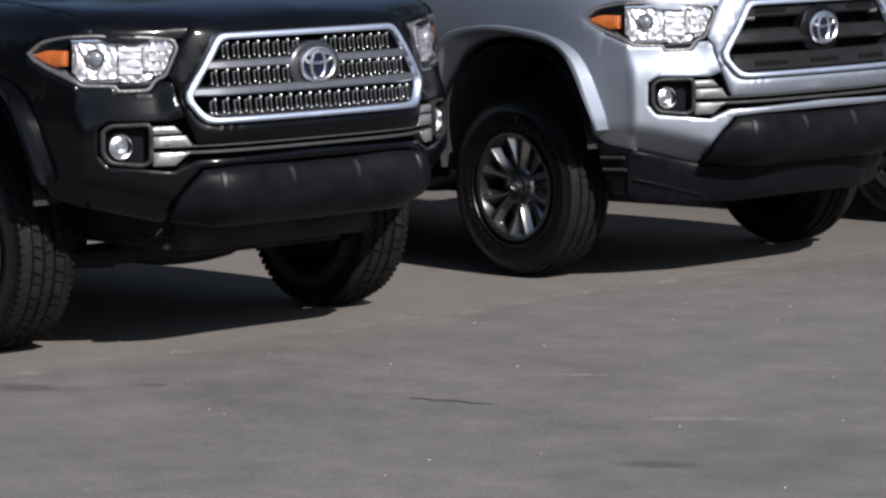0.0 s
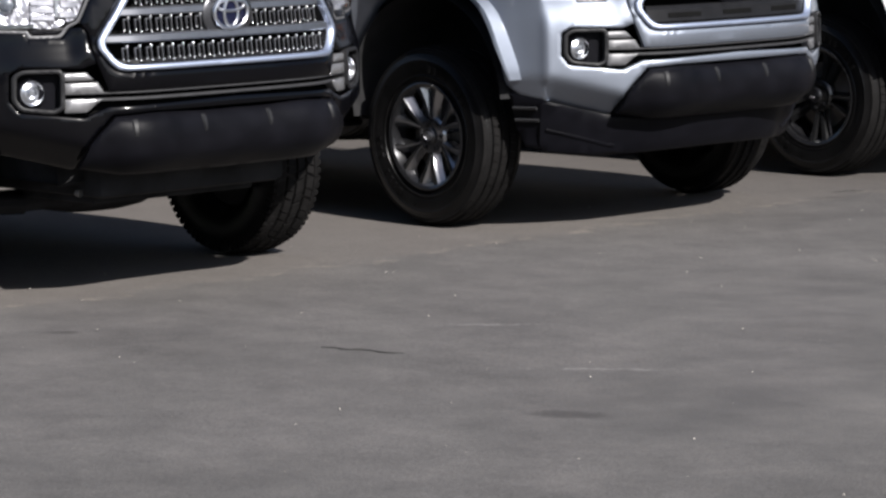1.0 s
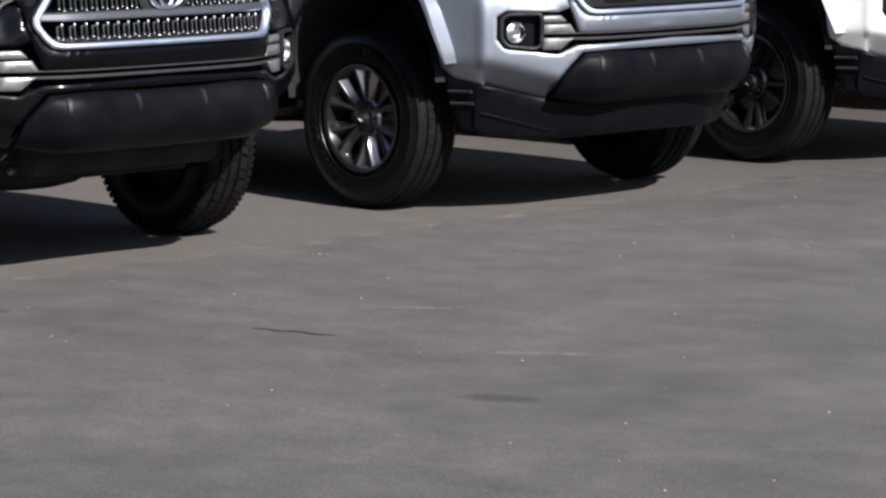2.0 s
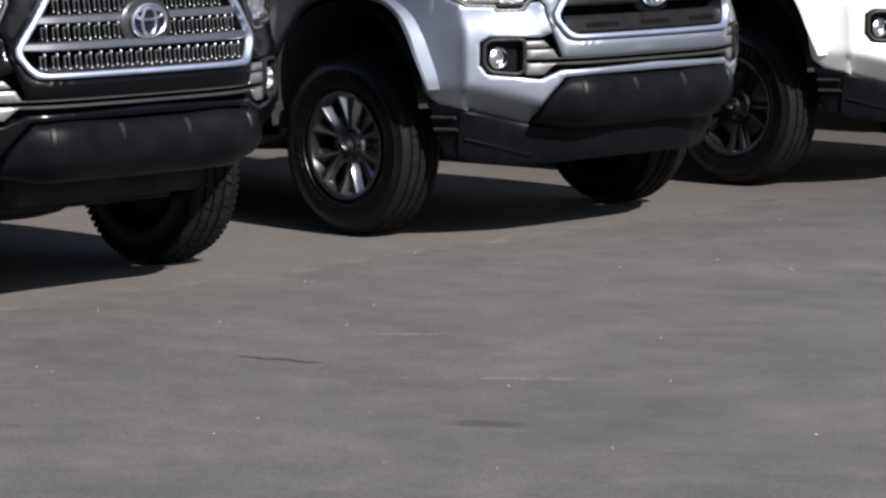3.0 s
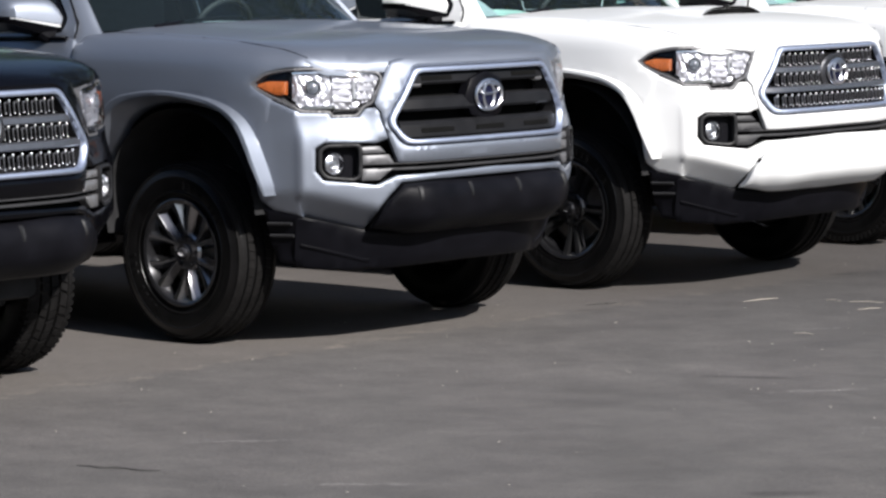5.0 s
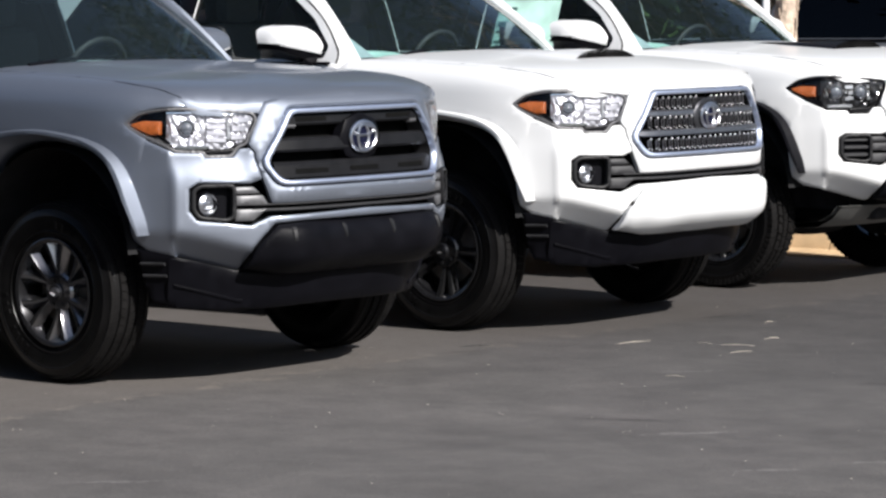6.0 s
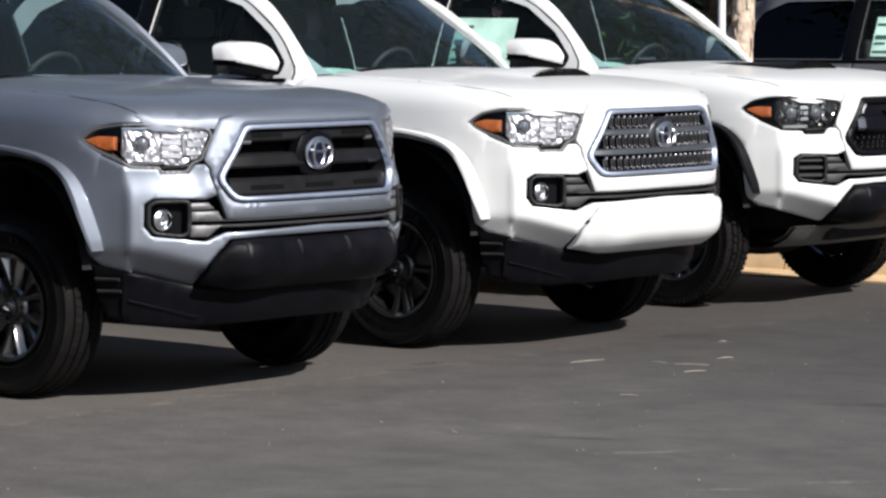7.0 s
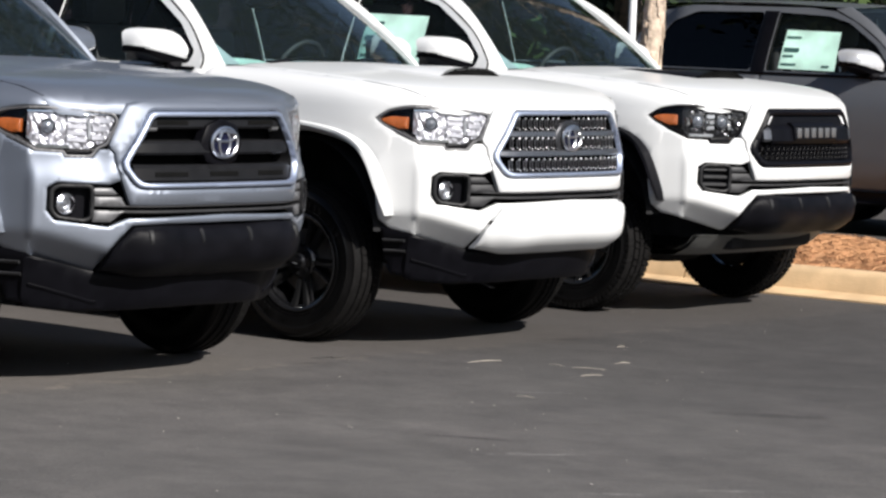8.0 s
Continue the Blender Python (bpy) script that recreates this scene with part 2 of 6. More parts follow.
def sheet(bm, outer, place, holes=(), step=0.03, thick=0.02, edge=0.004, off=0.0, lines=()):
    """A panel: an outline with holes in (u, v), laid on the surface place(u, v, off), its rim turned in by thick."""
    loops = [list(outer), *map(list, holes)]
    pts, edges, rims = [], [], []
    for loop in loops:
        dense = []
        for i, p in enumerate(loop):
            q = loop[(i + 1) % len(loop)]
            n = max(1, math.ceil(math.dist(p, q) / step))
            dense += [(p[0] + (q[0] - p[0]) * k / n, p[1] + (q[1] - p[1]) * k / n) for k in range(n)]
        b = len(pts)
        pts += dense
        edges += [(b + i, b + (i + 1) % len(dense)) for i in range(len(dense))]
        rims.append(np.array(dense))
    nb = len(pts)
    lo, hi = np.min(rims[0], 0), np.max(rims[0], 0)
    gu, gv = np.meshgrid(np.arange(lo[0] + step / 2, hi[0], step), np.arange(lo[1] + step / 2, hi[1], step))
    grid = np.stack([gu.ravel(), gv.ravel()], 1)
    extra = []
    ins = edge * 1.6
    if edge:
        for loop in rims:
            nxt, prv = np.roll(loop, -1, 0), np.roll(loop, 1, 0)
            t = nxt - prv
            nrm = np.stack([-t[:, 1], t[:, 0]], 1) / np.maximum(np.linalg.norm(t, axis=1), 1e-9)[:, None]
            extra += [loop + nrm * ins, loop - nrm * ins]
    border = np.concatenate(rims)
    near = np.concatenate([border, np.array(lines, float)]) if len(lines) else border
    if len(lines):
        extra.append(np.array(lines, float))
    cand = np.concatenate([grid[np.array([np.min(np.hypot(*(near - g).T)) > step * 0.45 for g in grid], bool)] if len(grid) else grid] + extra)
    ok = inside(cand, rims[0])
    for h in rims[1:]:
        ok &= ~inside(cand, h)
    if edge and len(cand):
        ok &= np.array([np.min(np.hypot(*(border - g).T)) > ins * 0.6 for g in cand], bool)
    pts += [tuple(p) for p in cand[ok]]
    v2, _, f2, ov, _, _ = delaunay_2d_cdt([Vector(p) for p in pts], edges, [], 0, 1e-7)
    cen = np.array([[sum(v2[i][k] for i in f) / len(f) for k in (0, 1)] for f in f2])
    keep = inside(cen, rims[0])
    for h in rims[1:]:
        keep &= ~inside(cen, h)
    rim = {i for i, o in enumerate(ov) if any(j < nb for j in o)}
    verts = [bm.verts.new(place(p[0], p[1], off - (edge if i in rim else 0))) for i, p in enumerate(v2)]
    faces = [f for f, k in zip(f2, keep) if k]
    test = 0.0
    for f in faces[:40]:
        a, b, c = (verts[i].co for i in f[:3])
        m = v2[f[0]]
        test += (b - a).cross(c - a).dot(place(m[0], m[1], off + 0.01) - place(m[0], m[1], off))
    count = {}
    for f in faces:
        f = f if test > 0 else f[::-1]
        bm.faces.new([verts[i] for i in f])
        for i in range(len(f)):
            a, b = f[i], f[(i + 1) % len(f)]
            if (b, a) in count:
                del count[(b, a)]
            else:
                count[(a, b)] = 1
    low = {}
    for a, b in count:
        for i in (a, b):
            if i not in low:
                low[i] = bm.verts.new(place(v2[i][0], v2[i][1], off - edge - thick))
        bm.faces.new((verts[b], verts[a], low[a], low[b]))
    for v in verts:
        if not v.link_faces:
            bm.verts.remove(v)


# ---- the pickup's form: x forward from the front axle, y to its left, z up ----
def curve(pts, n=12):
    """A smooth line through the points."""
    p = [np.array(q, float) for q in pts]
    p = [2 * p[0] - p[1], *p, 2 * p[-1] - p[-2]]
    out = []
    for a, b, c, d in zip(p, p[1:], p[2:], p[3:]):
        for k in range(n):
            t = k / n
            out.append(0.5 * (2 * b + (c - a) * t + (2 * a - 5 * b + 4 * c - d) * t * t + (3 * b - a - 3 * c + d) * t ** 3))
    out.append(p[-2])
    return np.array(out)


def grid(bm, rows, flip=False):
    """A surface through rows of points."""
    vs = [[bm.verts.new(p) for p in r] for r in rows]
    for a, b in zip(vs, vs[1:]):
        for i in range(len(a) - 1):
            q = (a[i], a[i + 1], b[i + 1], b[i])
            bm.faces.new(q[::-1] if flip else q)
    return vs


PLAN = curve([(0.93, 0), (0.926, 0.2), (0.915, 0.34), (0.892, 0.44), (0.845, 0.53), (0.81, 0.60), (0.765, 0.675), (0.715, 0.745),
              (0.672, 0.797), (0.652, 0.820), (0.636, 0.831), (0.55, 0.862), (0.45, 0.894), (0.28, 0.921), (0.0, 0.932), (-0.4, 0.932)])
PLAN_S = np.concatenate([[0], np.cumsum(np.hypot(*np.diff(PLAN, axis=0).T))])
PLAN_T = np.gradient(PLAN, axis=0)
PLAN_T /= np.linalg.norm(PLAN_T, axis=1)[:, None]
SIDE_FORM = ([0.40, 0.46, 0.64, 0.66, 0.95, 1.05, 1.12], [-0.09, -0.075, -0.003, 0, 0, -0.003, -0.012])
FRONT_FORM = curve([(0.40, 0.04), (0.56, 0.04), (0.70, 0.0405), (0.80, 0.040), (0.86, 0.030), (0.905, 0.007), (0.945, -0.005), (1.02, -0.009), (1.11, -0.013), (1.18, -0.035)], 10).T
SURROUND_FORM = curve([(0.70, 0.014), (0.75, 0.024), (0.82, 0.027), (0.915, 0.019), (1.01, -0.001), (1.13, -0.028), (1.175, -0.051)], 10).T
LOWER_FORM = curve([(0.44, -0.06), (0.47, -0.03), (0.51, 0.025), (0.55, 0.048), (0.61, 0.05), (0.65, 0.036), (0.675, 0.012)], 8).T
LOWER_PAINT_FORM = curve([(0.44, -0.06), (0.47, -0.03), (0.51, 0.025), (0.55, 0.048), (0.62, 0.052), (0.66, 0.048), (0.70, 0.028)], 8).T
VALANCE_FORM = ([0.30, 0.32, 0.37, 0.43, 0.48, 0.58], [-0.15, -0.13, -0.11, -0.085, -0.085, -0.05])


def crease(y):
    """The height of the bumper's lower crease, under which it tucks in."""
    return 0.562 + 0.30 * min(0.26, max(0.0, abs(y) - 0.54))


def sy(y):
    """The way along the plan outline to a half-width."""
    return math.copysign(float(np.interp(abs(y), PLAN[:, 1], PLAN_S)), y)


def half_width(x):
    return float(np.interp(-x, -PLAN[:, 0], PLAN[:, 1])) if x < 0.949 else 0.0


def nose(y):
    return float(np.interp(abs(y), PLAN[:, 1], PLAN[:, 0]))


def front(form):
    def place(s, z, off=0.0):
        a = abs(s)
        x, y = np.interp(a, PLAN_S, PLAN[:, 0]), np.interp(a, PLAN_S, PLAN[:, 1])
        ny, nx = -np.interp(a, PLAN_S, PLAN_T[:, 0]), np.interp(a, PLAN_S, PLAN_T[:, 1])
        g = np.interp(z, *form)
        if form is FRONT_FORM:
            d = crease(y) - z
            g -= 0.72 * (d + math.sqrt(d * d + 0.0001))
            u = min(1.0, max(0.0, (0.605 - y) / 0.065))
            g += 0.020 * u * u * (3 - 2 * u) * min(1.0, max(0.0, (z - 0.84) / 0.05))
        if form is LOWER_FORM or form is LOWER_PAINT_FORM:
            u, v = min(1.0, max(0.0, (y - 0.10) / 0.32)), min(1.0, max(0.0, (y - 0.50) / 0.08))
            g += 0.034 * u * u * (3 - 2 * u) * (1 - 0.7 * v * v * (3 - 2 * v))
        g = g * nx * nx + np.interp(z, *SIDE_FORM) * ny * ny + off
        return Vector((x + nx * g, math.copysign(1, s) * (y + ny * g), z))
    return place


FASCIA, SURROUND, LOWER, LOWER_PAINT, VALANCE = map(front, (FRONT_FORM, SURROUND_FORM, LOWER_FORM, LOWER_PAINT_FORM, VALANCE_FORM))


def yz(loop, sign=1):
    """An outline given as half-width and height, on the wrap-round form."""
    return [(sy(y * sign), z) for y, z in loop]


def whole(loop):
    """A right-hand outline from the middle line to the middle line, and its mirror image."""
    return yz(loop, -1) + yz([p for p in loop[::-1] if p[0] > 1e-6], 1)


CREST = curve([(-0.75, 1.322), (-0.3, 1.312), (0.0, 1.298), (0.42, 1.272), (0.64, 1.246), (0.84, 1.206), (0.92, 1.178)])
ROLL = curve([(0, 0), (0.010, 0.055), (0.035, 0.098), (0.085, 0.134), (0.15, 0.15)])
ROLL_S = np.concatenate([[0], np.cumsum(np.hypot(*np.diff(ROLL, axis=0).T))])


def crest(x):
    return float(np.interp(x, CREST[:, 0], CREST[:, 1]))


def shoulder(x):
    return float(np.interp(x, [-0.6, 0, 0.43, 0.66, 0.87], [1.135, 1.122, 1.114, 1.105, 1.08]))


def fender_place(sign):
    def place(x, v, off=0.0):
        zs, w = shoulder(x), half_width(x)
        k = (crest(x) - 0.03 - zs) / 0.15
        if v <= zs:
            n = Vector((0, 1, 0))
            y, z = w + np.interp(v, *SIDE_FORM), v
        else:
            e, d = np.interp(v - zs, ROLL_S, ROLL[:, 0]), np.interp(v - zs, ROLL_S, ROLL[:, 1])
            y, z = w - e + np.interp(zs, *SIDE_FORM), zs + d * k
            a = min(1.0, (v - zs) / 0.2) * 1.4
            n = Vector((0, math.cos(a), math.sin(a)))
        return Vector((x + n.x * off, sign * (y + n.y * off), z + n.z * off))
    return place


def up(x, z):
    """The fender's second coordinate for a height."""
    zs = shoulder(x)
    k = (crest(x) - 0.03 - zs) / 0.15
    return z if z <= zs else zs + float(np.interp((z - zs) / k, ROLL[:, 1], ROLL_S))


def hood_place(x, y, off=0.0):
    e = max(0.0, half_width(x) - abs(y))
    z = crest(x) - np.interp(e, [0, 0.05, 0.15, 0.3, 0.5, 0.7, 0.95], [0.09, 0.055, 0.03, 0.018, 0.0085, 0.003, 0.0])
    z -= np.interp(nose(y) - x, [0.0, 0.03, 0.06, 0.10, 0.16], [0.035, 0.014, 0.006, 0.002, 0])
    return Vector((x, y, z + off))


HEADLIGHT = [(0.894, 1.078), (0.878, 1.116), (0.842, 1.134), (0.784, 1.136), (0.657, 1.128), (0.544, 1.114), (0.533, 1.088), (0.572, 0.994),
             (0.602, 0.981), (0.624, 0.946), (0.712, 0.946), (0.719, 0.964), (0.811, 0.969), (0.866, 1.028), (0.887, 1.058)]
GRILLE = [(0.398, 1.131), (0.523, 0.916), (0.460, 0.822), (-0.460, 0.822), (-0.523, 0.916), (-0.398, 1.131)]
SURROUND_EDGE = [(0, 1.172), (0.447, 1.168), (0.492, 1.158), (0.524, 1.094), (0.563, 0.994), (0.556, 0.977), (0.540, 0.958), (0.538, 0.93), (0.515, 0.85), (0.483, 0.753), (0, 0.754)]
FOG_EDGE = [(0.626, 0.835), (0.738, 0.835), (0.763, 0.815), (0.765, 0.731), (0.744, 0.695), (0.649, 0.681), (0.62, 0.699), (0.617, 0.809)]
BUMPER_EDGE = [(0, 0.71), (0.487, 0.698), (0.564, 0.663), (0.649, 0.675), (0.749, 0.689), (0.772, 0.729), (0.77, 0.819), (0.741, 0.841),
               (0.564, 0.835), (0.519, 0.852), (0.541, 0.93), (0.543, 0.957), (0.558, 0.975), (0.594, 0.972), (0.618, 0.939), (0.715, 0.939),
               (0.724, 0.957), (0.813, 0.962), (0.87, 1.02), (0.890, 0.90), (0.890, 0.729), (0.886, 0.609), (0.868, 0.565), (0.789, 0.532),
               (0.598, 0.477), (0.582, 0.483), (0.554, 0.574), (0.474, 0.672), (0.353, 0.68), (0, 0.681)]
LOWER_EDGE = [(0, 0.673), (0.353, 0.673), (0.468, 0.664), (0.547, 0.573), (0.579, 0.486), (0.453, 0.46), (0, 0.454)]
VALANCE_EDGE = [(0, 0.469), (0.462, 0.468), (0.597, 0.479), (0.789, 0.533), (0.868, 0.572), (0.886, 0.575), (0.885, 0.425), (0.872, 0.352), (0.823, 0.33), (0.631, 0.306), (0.489, 0.313), (0, 0.318)]
ARCH_OUT = [(-0.559, 0.496), (-0.527, 0.698), (-0.478, 0.85), (-0.418, 0.939), (-0.369, 0.987), (-0.279, 1.029), (-0.103, 1.049), (0.069, 1.045),
            (0.271, 1.015), (0.402, 0.96), (0.484, 0.86), (0.545, 0.700), (0.556, 0.632)]
ARCH_IN = [(-0.494, 0.497), (-0.462, 0.659), (-0.418, 0.76), (-0.343, 0.851), (-0.283, 0.922), (-0.175, 0.973), (-0.053, 0.994), (0.068, 0.995),
           (0.269, 0.957), (0.383, 0.887), (0.450, 0.78), (0.510, 0.675), (0.535, 0.628)]
REAR = -3.38
DOOR_FORM = ([0.42, 0.49, 0.56, 0.70, 0.95, 1.10, 1.20, 1.26], [0.87, 0.885, 0.915, 0.932, 0.935, 0.922, 0.895, 0.868])
CAB_FORM = ([1.25, 1.30, 1.346, 1.485, 1.625, 1.70, 1.73], [0.862, 0.848, 0.832, 0.775, 0.71, 0.672, 0.645])


def side(form, sign):
    def place(x, z, off=0.0):
        return Vector((x, sign * (float(np.interp(z, *form)) + off), z))
    return place


def inset(loop, d):
    """The loop moved inward by d."""
    a = np.array(loop, float)
    area = sum(p[0] * q[1] - q[0] * p[1] for p, q in zip(a, np.roll(a, -1, 0)))
    e = np.roll(a, -1, 0) - a
    n = np.stack([-e[:, 1], e[:, 0]], 1) / np.linalg.norm(e, axis=1)[:, None] * (1 if area > 0 else -1)
    m = n + np.roll(n, 1, 0)
    m /= (np.sum(m * m, 1) / 2)[:, None]
    return [tuple(p) for p in a + m * d]


def panel(name, outer, place, material, parent, label="", smooth=35, **k):
    bm = bmesh.new()
    sheet(bm, outer, place, **k)
    return put(name, bm, material, parent, label, smooth)


# ---- wheels ----
TYRES, RIMS = {}, {}


def tyre_meshes(chunky):
    if chunky in TYRES:
        return TYRES[chunky]
    bm = bmesh.new()
    lathe(bm, [(0.222 + (r - 0.222) * 0.927, y * 0.9) for r, y in ((0.205, -0.095), (0.222, -0.108), (0.235, -0.112), (0.250, -0.117), (0.252, -0.122), (0.258, -0.122), (0.261, -0.119), (0.290, -0.128),
               (0.318, -0.128), (0.320, -0.130), (0.326, -0.130), (0.329, -0.127), (0.350, -0.121), (0.368, -0.112), (0.377, -0.098), (0.379, 0),
               (0.377, 0.098), (0.368, 0.112), (0.345, 0.122), (0.300, 0.128), (0.250, 0.118), (0.222, 0.108), (0.205, 0.095))], 72)
    for k in range(26):
        if k % 13 in (1, 2, 3, 4, 6, 7, 8):
            hexa(bm, (-0.008 if k % 3 else -0.004, -0.1175, 0.270), (0.007, -0.109, 0.296), 0, Matrix.Rotation(k * 0.13 + (1.9 if k > 12 else 0), 4, "Y"))
    me = put("tyre_source", bm, RUBBER)
    bm = bmesh.new()
    rows = ((-0.092, 0.033, 0.362), (-0.051, 0.036, 0.368), (-0.004, 0.034, 0.369), (0.042, 0.036, 0.368), (0.084, 0.033, 0.362))
    n = 74 if chunky else 66
    for j, (y, w, r) in enumerate(rows):
        for i in range(n):
            a = 2 * math.pi * (i + (0.5 if j % 2 else 0) + 0.2 * math.sin(i * 2.1) * chunky) / n
            half = math.pi * 0.385 / n * (0.86 if chunky else 0.90)
            skew = (0.006 if chunky else 0.004) * (1 if j % 2 else -1)
            hi = 0.3755 + (0.002 if chunky else 0) - (0.006 if j in (0, 4) else 0)
            m = Matrix.Rotation(a, 4, "Y")
            vs = hexa(bm, (-half, y - w / 2 * 0.92, r - 0.006), (half, y + w / 2 * 0.92, hi), 0, None)
            for v in vs:
                v.co.x += skew * (v.co.y - y) / (w / 2)
                if j in (0, 4):
                    v.co.z -= max(0, abs(v.co.y) - 0.084) * 0.55
            bmesh.ops.transform(bm, matrix=m, verts=vs)
    if chunky:
        for s in (-1, 1):
            for i in range(n):
                m = Matrix.Rotation(2 * math.pi * (i + 0.25) / n, 4, "Y")
                hexa(bm, (-0.009, s * 0.101, 0.330), (0.009, s * 0.113, 0.363), 0, m)
    tr = put("tread_source", bm, TREAD, smooth=0)
    out = (me.data, tr.data)
    for o in (me, tr):
        bpy.data.objects.remove(o)
    TYRES[chunky] = out
    return out


def rim_meshes(kind):
    """Meshes of a wheel's barrel, one spoke, hub, cap and nut; the outer face looks to -y."""
    if kind in RIMS:
        return RIMS[kind]
    R = 0.222 if kind == "split" else 0.234
    out = {}

    def keep(key, bm, material, smooth=35):
        o = put(key, bm, material, smooth=smooth)
        out[key] = o.data
        bpy.data.objects.remove(o)

    face = {"split": ALLOY, "twin": ALLOY_BLACK, "bright": ALLOY_BRIGHT}[kind]
    bm = bmesh.new()
    lathe(bm, [(R - 0.012, 0.10), (R - 0.03, 0.06), (R - 0.032, -0.05), (R - 0.022, -0.085), (R - 0.014, -0.104), (R - 0.002, -0.111), (R + 0.004, -0.108), (R + 0.002, -0.098)], 64)
    keep("barrel", bm, ALLOY_DARK if kind != "bright" else ALLOY_BRIGHT)
    bm = bmesh.new()

    def arm(path, widths, ys, depth=0.03):
        rows_t, rows_b = [], []
        pts = [Vector(p) for p in path]
        for i, p in enumerate(pts):
            d = (pts[min(i + 1, len(pts) - 1)] - pts[max(i - 1, 0)]).normalized()
            q = Vector((-d.y, d.x))
            l, r = p + q * widths[i] / 2, p - q * widths[i] / 2
            y = ys[i]
            lo, ro = l + q * 0.010, r - q * 0.010
            k = 0.26 if kind == "split" else 0.38
            rows_t.append([(lo.x, y + depth, lo.y), (l.x, y + 0.016, l.y), (p.x + q.x * widths[i] * k, y + 0.001, p.y + q.y * widths[i] * k), (p.x, y, p.y),
                           (p.x - q.x * widths[i] * k, y + 0.001, p.y - q.y * widths[i] * k), (r.x, y + 0.016, r.y), (ro.x, y + depth, ro.y)])
        grid(bm, rows_t)

    def pol(r, deg):
        return (r * math.cos(radians(deg)), r * math.sin(radians(deg)))

    if kind == "split":
        n = 6
        for s in (-1, 1):
            arm([pol(0.045, 0), pol(0.09, s * 6), pol(0.15, s * 10.5), pol(0.208, s * 14)], (0.030, 0.027, 0.034, 0.052), (-0.070, -0.076, -0.086, -0.098))
    elif kind == "twin":
        n = 5
        for s in (-1, 1):
            arm([pol(0.045, s * 12), pol(0.10, s * 9.5), pol(0.16, s * 9.5), pol(0.222, s * 10.5)], (0.026, 0.028, 0.031, 0.038), (-0.062, -0.070, -0.084, -0.100))
    else:
        n = 6
        arm([pol(0.045, 0), pol(0.10, 0), pol(0.16, 0), pol(0.222, 0)], (0.045, 0.042, 0.052, 0.085), (-0.070, -0.076, -0.088, -0.102))
    bmesh.ops.recalc_face_normals(bm, faces=bm.faces)
    keep("spoke", bm, face)
    bm = bmesh.new()
    lathe(bm, [(0.082, -0.03), (0.082, -0.062), (0.074, -0.072), (0.046, -0.076), (0.0, -0.076)], 36)
    keep("hub", bm, face)
    bm = bmesh.new()
    lathe(bm, [(0.036, -0.07), (0.036, -0.086), (0.031, -0.092), (0.027, -0.0905), (0.012, -0.0915), (0.0, -0.0915)], 28)
    keep("hub_cap", bm, ALLOY_DARK)
    bm = bmesh.new()
    for rx, rz, w in ((0.023, 0.018, 0.0035), (0.009, 0.017, 0.003)):
        ring = [(rx * math.cos(a), -0.0925, rz * math.sin(a)) for a in np.linspace(0, 2 * math.pi, 25)]
        tube(bm, ring, w * 0.6, 6)
    keep("emblem", bm, STUD_DARK if kind != "twin" else ALLOY_DARK)
    bm = bmesh.new()
    lathe(bm, [(0.011, -0.06), (0.011, -0.083), (0.008, -0.087), (0.0, -0.087)], 6)
    keep("wheel_nut", bm, ALLOY_DARK)
    bm = bmesh.new()
    lathe(bm, [(0.155, -0.005), (0.155, -0.02), (0.07, -0.022), (0.07, -0.05), (0.0, -0.05)], 40)
    keep("brake_disc", bm, STEEL)
    bm = bmesh.new()
    lathe(bm, [(0.0, 0.045), (0.185, 0.045), (0.195, 0.02), (0.19, 0.015), (0.0, 0.015)], 32)
    keep("dust_shield", bm, UNDER)
    out["count"] = n
    RIMS[kind] = out
    return out


def wheel(truck, x, sign, kind, chunky, turn=0.0, spin=0.0):
    t, r = tyre_meshes(chunky), rim_meshes(kind)
    m = Matrix.Translation((x, sign * 0.777, 0.3755)) @ Matrix.Rotation(radians(turn + (0 if sign < 0 else 180)), 4, "Z")
    hub = empty("wheel", truck, m, label={"split": "grey split-spoke alloy wheel with black tyre", "twin": "gloss black twin-spoke wheel with black tyre", "bright": "bright silver alloy wheel with black tyre"}[kind])
    for name, me in (("tyre", t[0]), ("tread", t[1]), ("barrel", r["barrel"]), ("hub", r["hub"]), ("hub_cap", r["hub_cap"]), ("emblem", r["emblem"]), ("brake_disc", r["brake_disc"]), ("dust_shield", r["dust_shield"])):
        o = new(name, me)
        o.parent = hub
        if name == "tread":
            tagged(o, kind="stuff")
    for i in range(r["count"]):
        o = new("spoke", r["spoke"])
        o.parent, o.matrix_basis = hub, Matrix.Rotation(radians(spin + 360 * i / r["count"]), 4, "Y")
    for i in range(6):
        o = new("wheel_nut", r["wheel_nut"])
        o.parent = hub
        o.matrix_basis = Matrix.Rotation(radians(60 * i + 30 + spin), 4, "Y") @ Matrix.Translation((0.058, 0.008, 0))


# ---- the pickup, part by part ----
def emblem(parent, c, w, h):
    """An oval ring with two inner ovals, standing on the grille."""
    bm = bmesh.new()
    for rx, rz, dz in ((w, h, 0), (w * 0.42, h * 0.86, 0), (w * 0.80, h * 0.34, h * 0.42)):
        ring = [(c[0] + 0.004, c[1] + rx * math.cos(a), c[2] + dz + rz * math.sin(a)) for a in np.linspace(0, 2 * math.pi, 33)]
        tube(bm, ring, 0.0075 if rx == w else 0.0062, 8)
    put("emblem", bm, CHROME_DULL, parent, "chrome oval emblem")


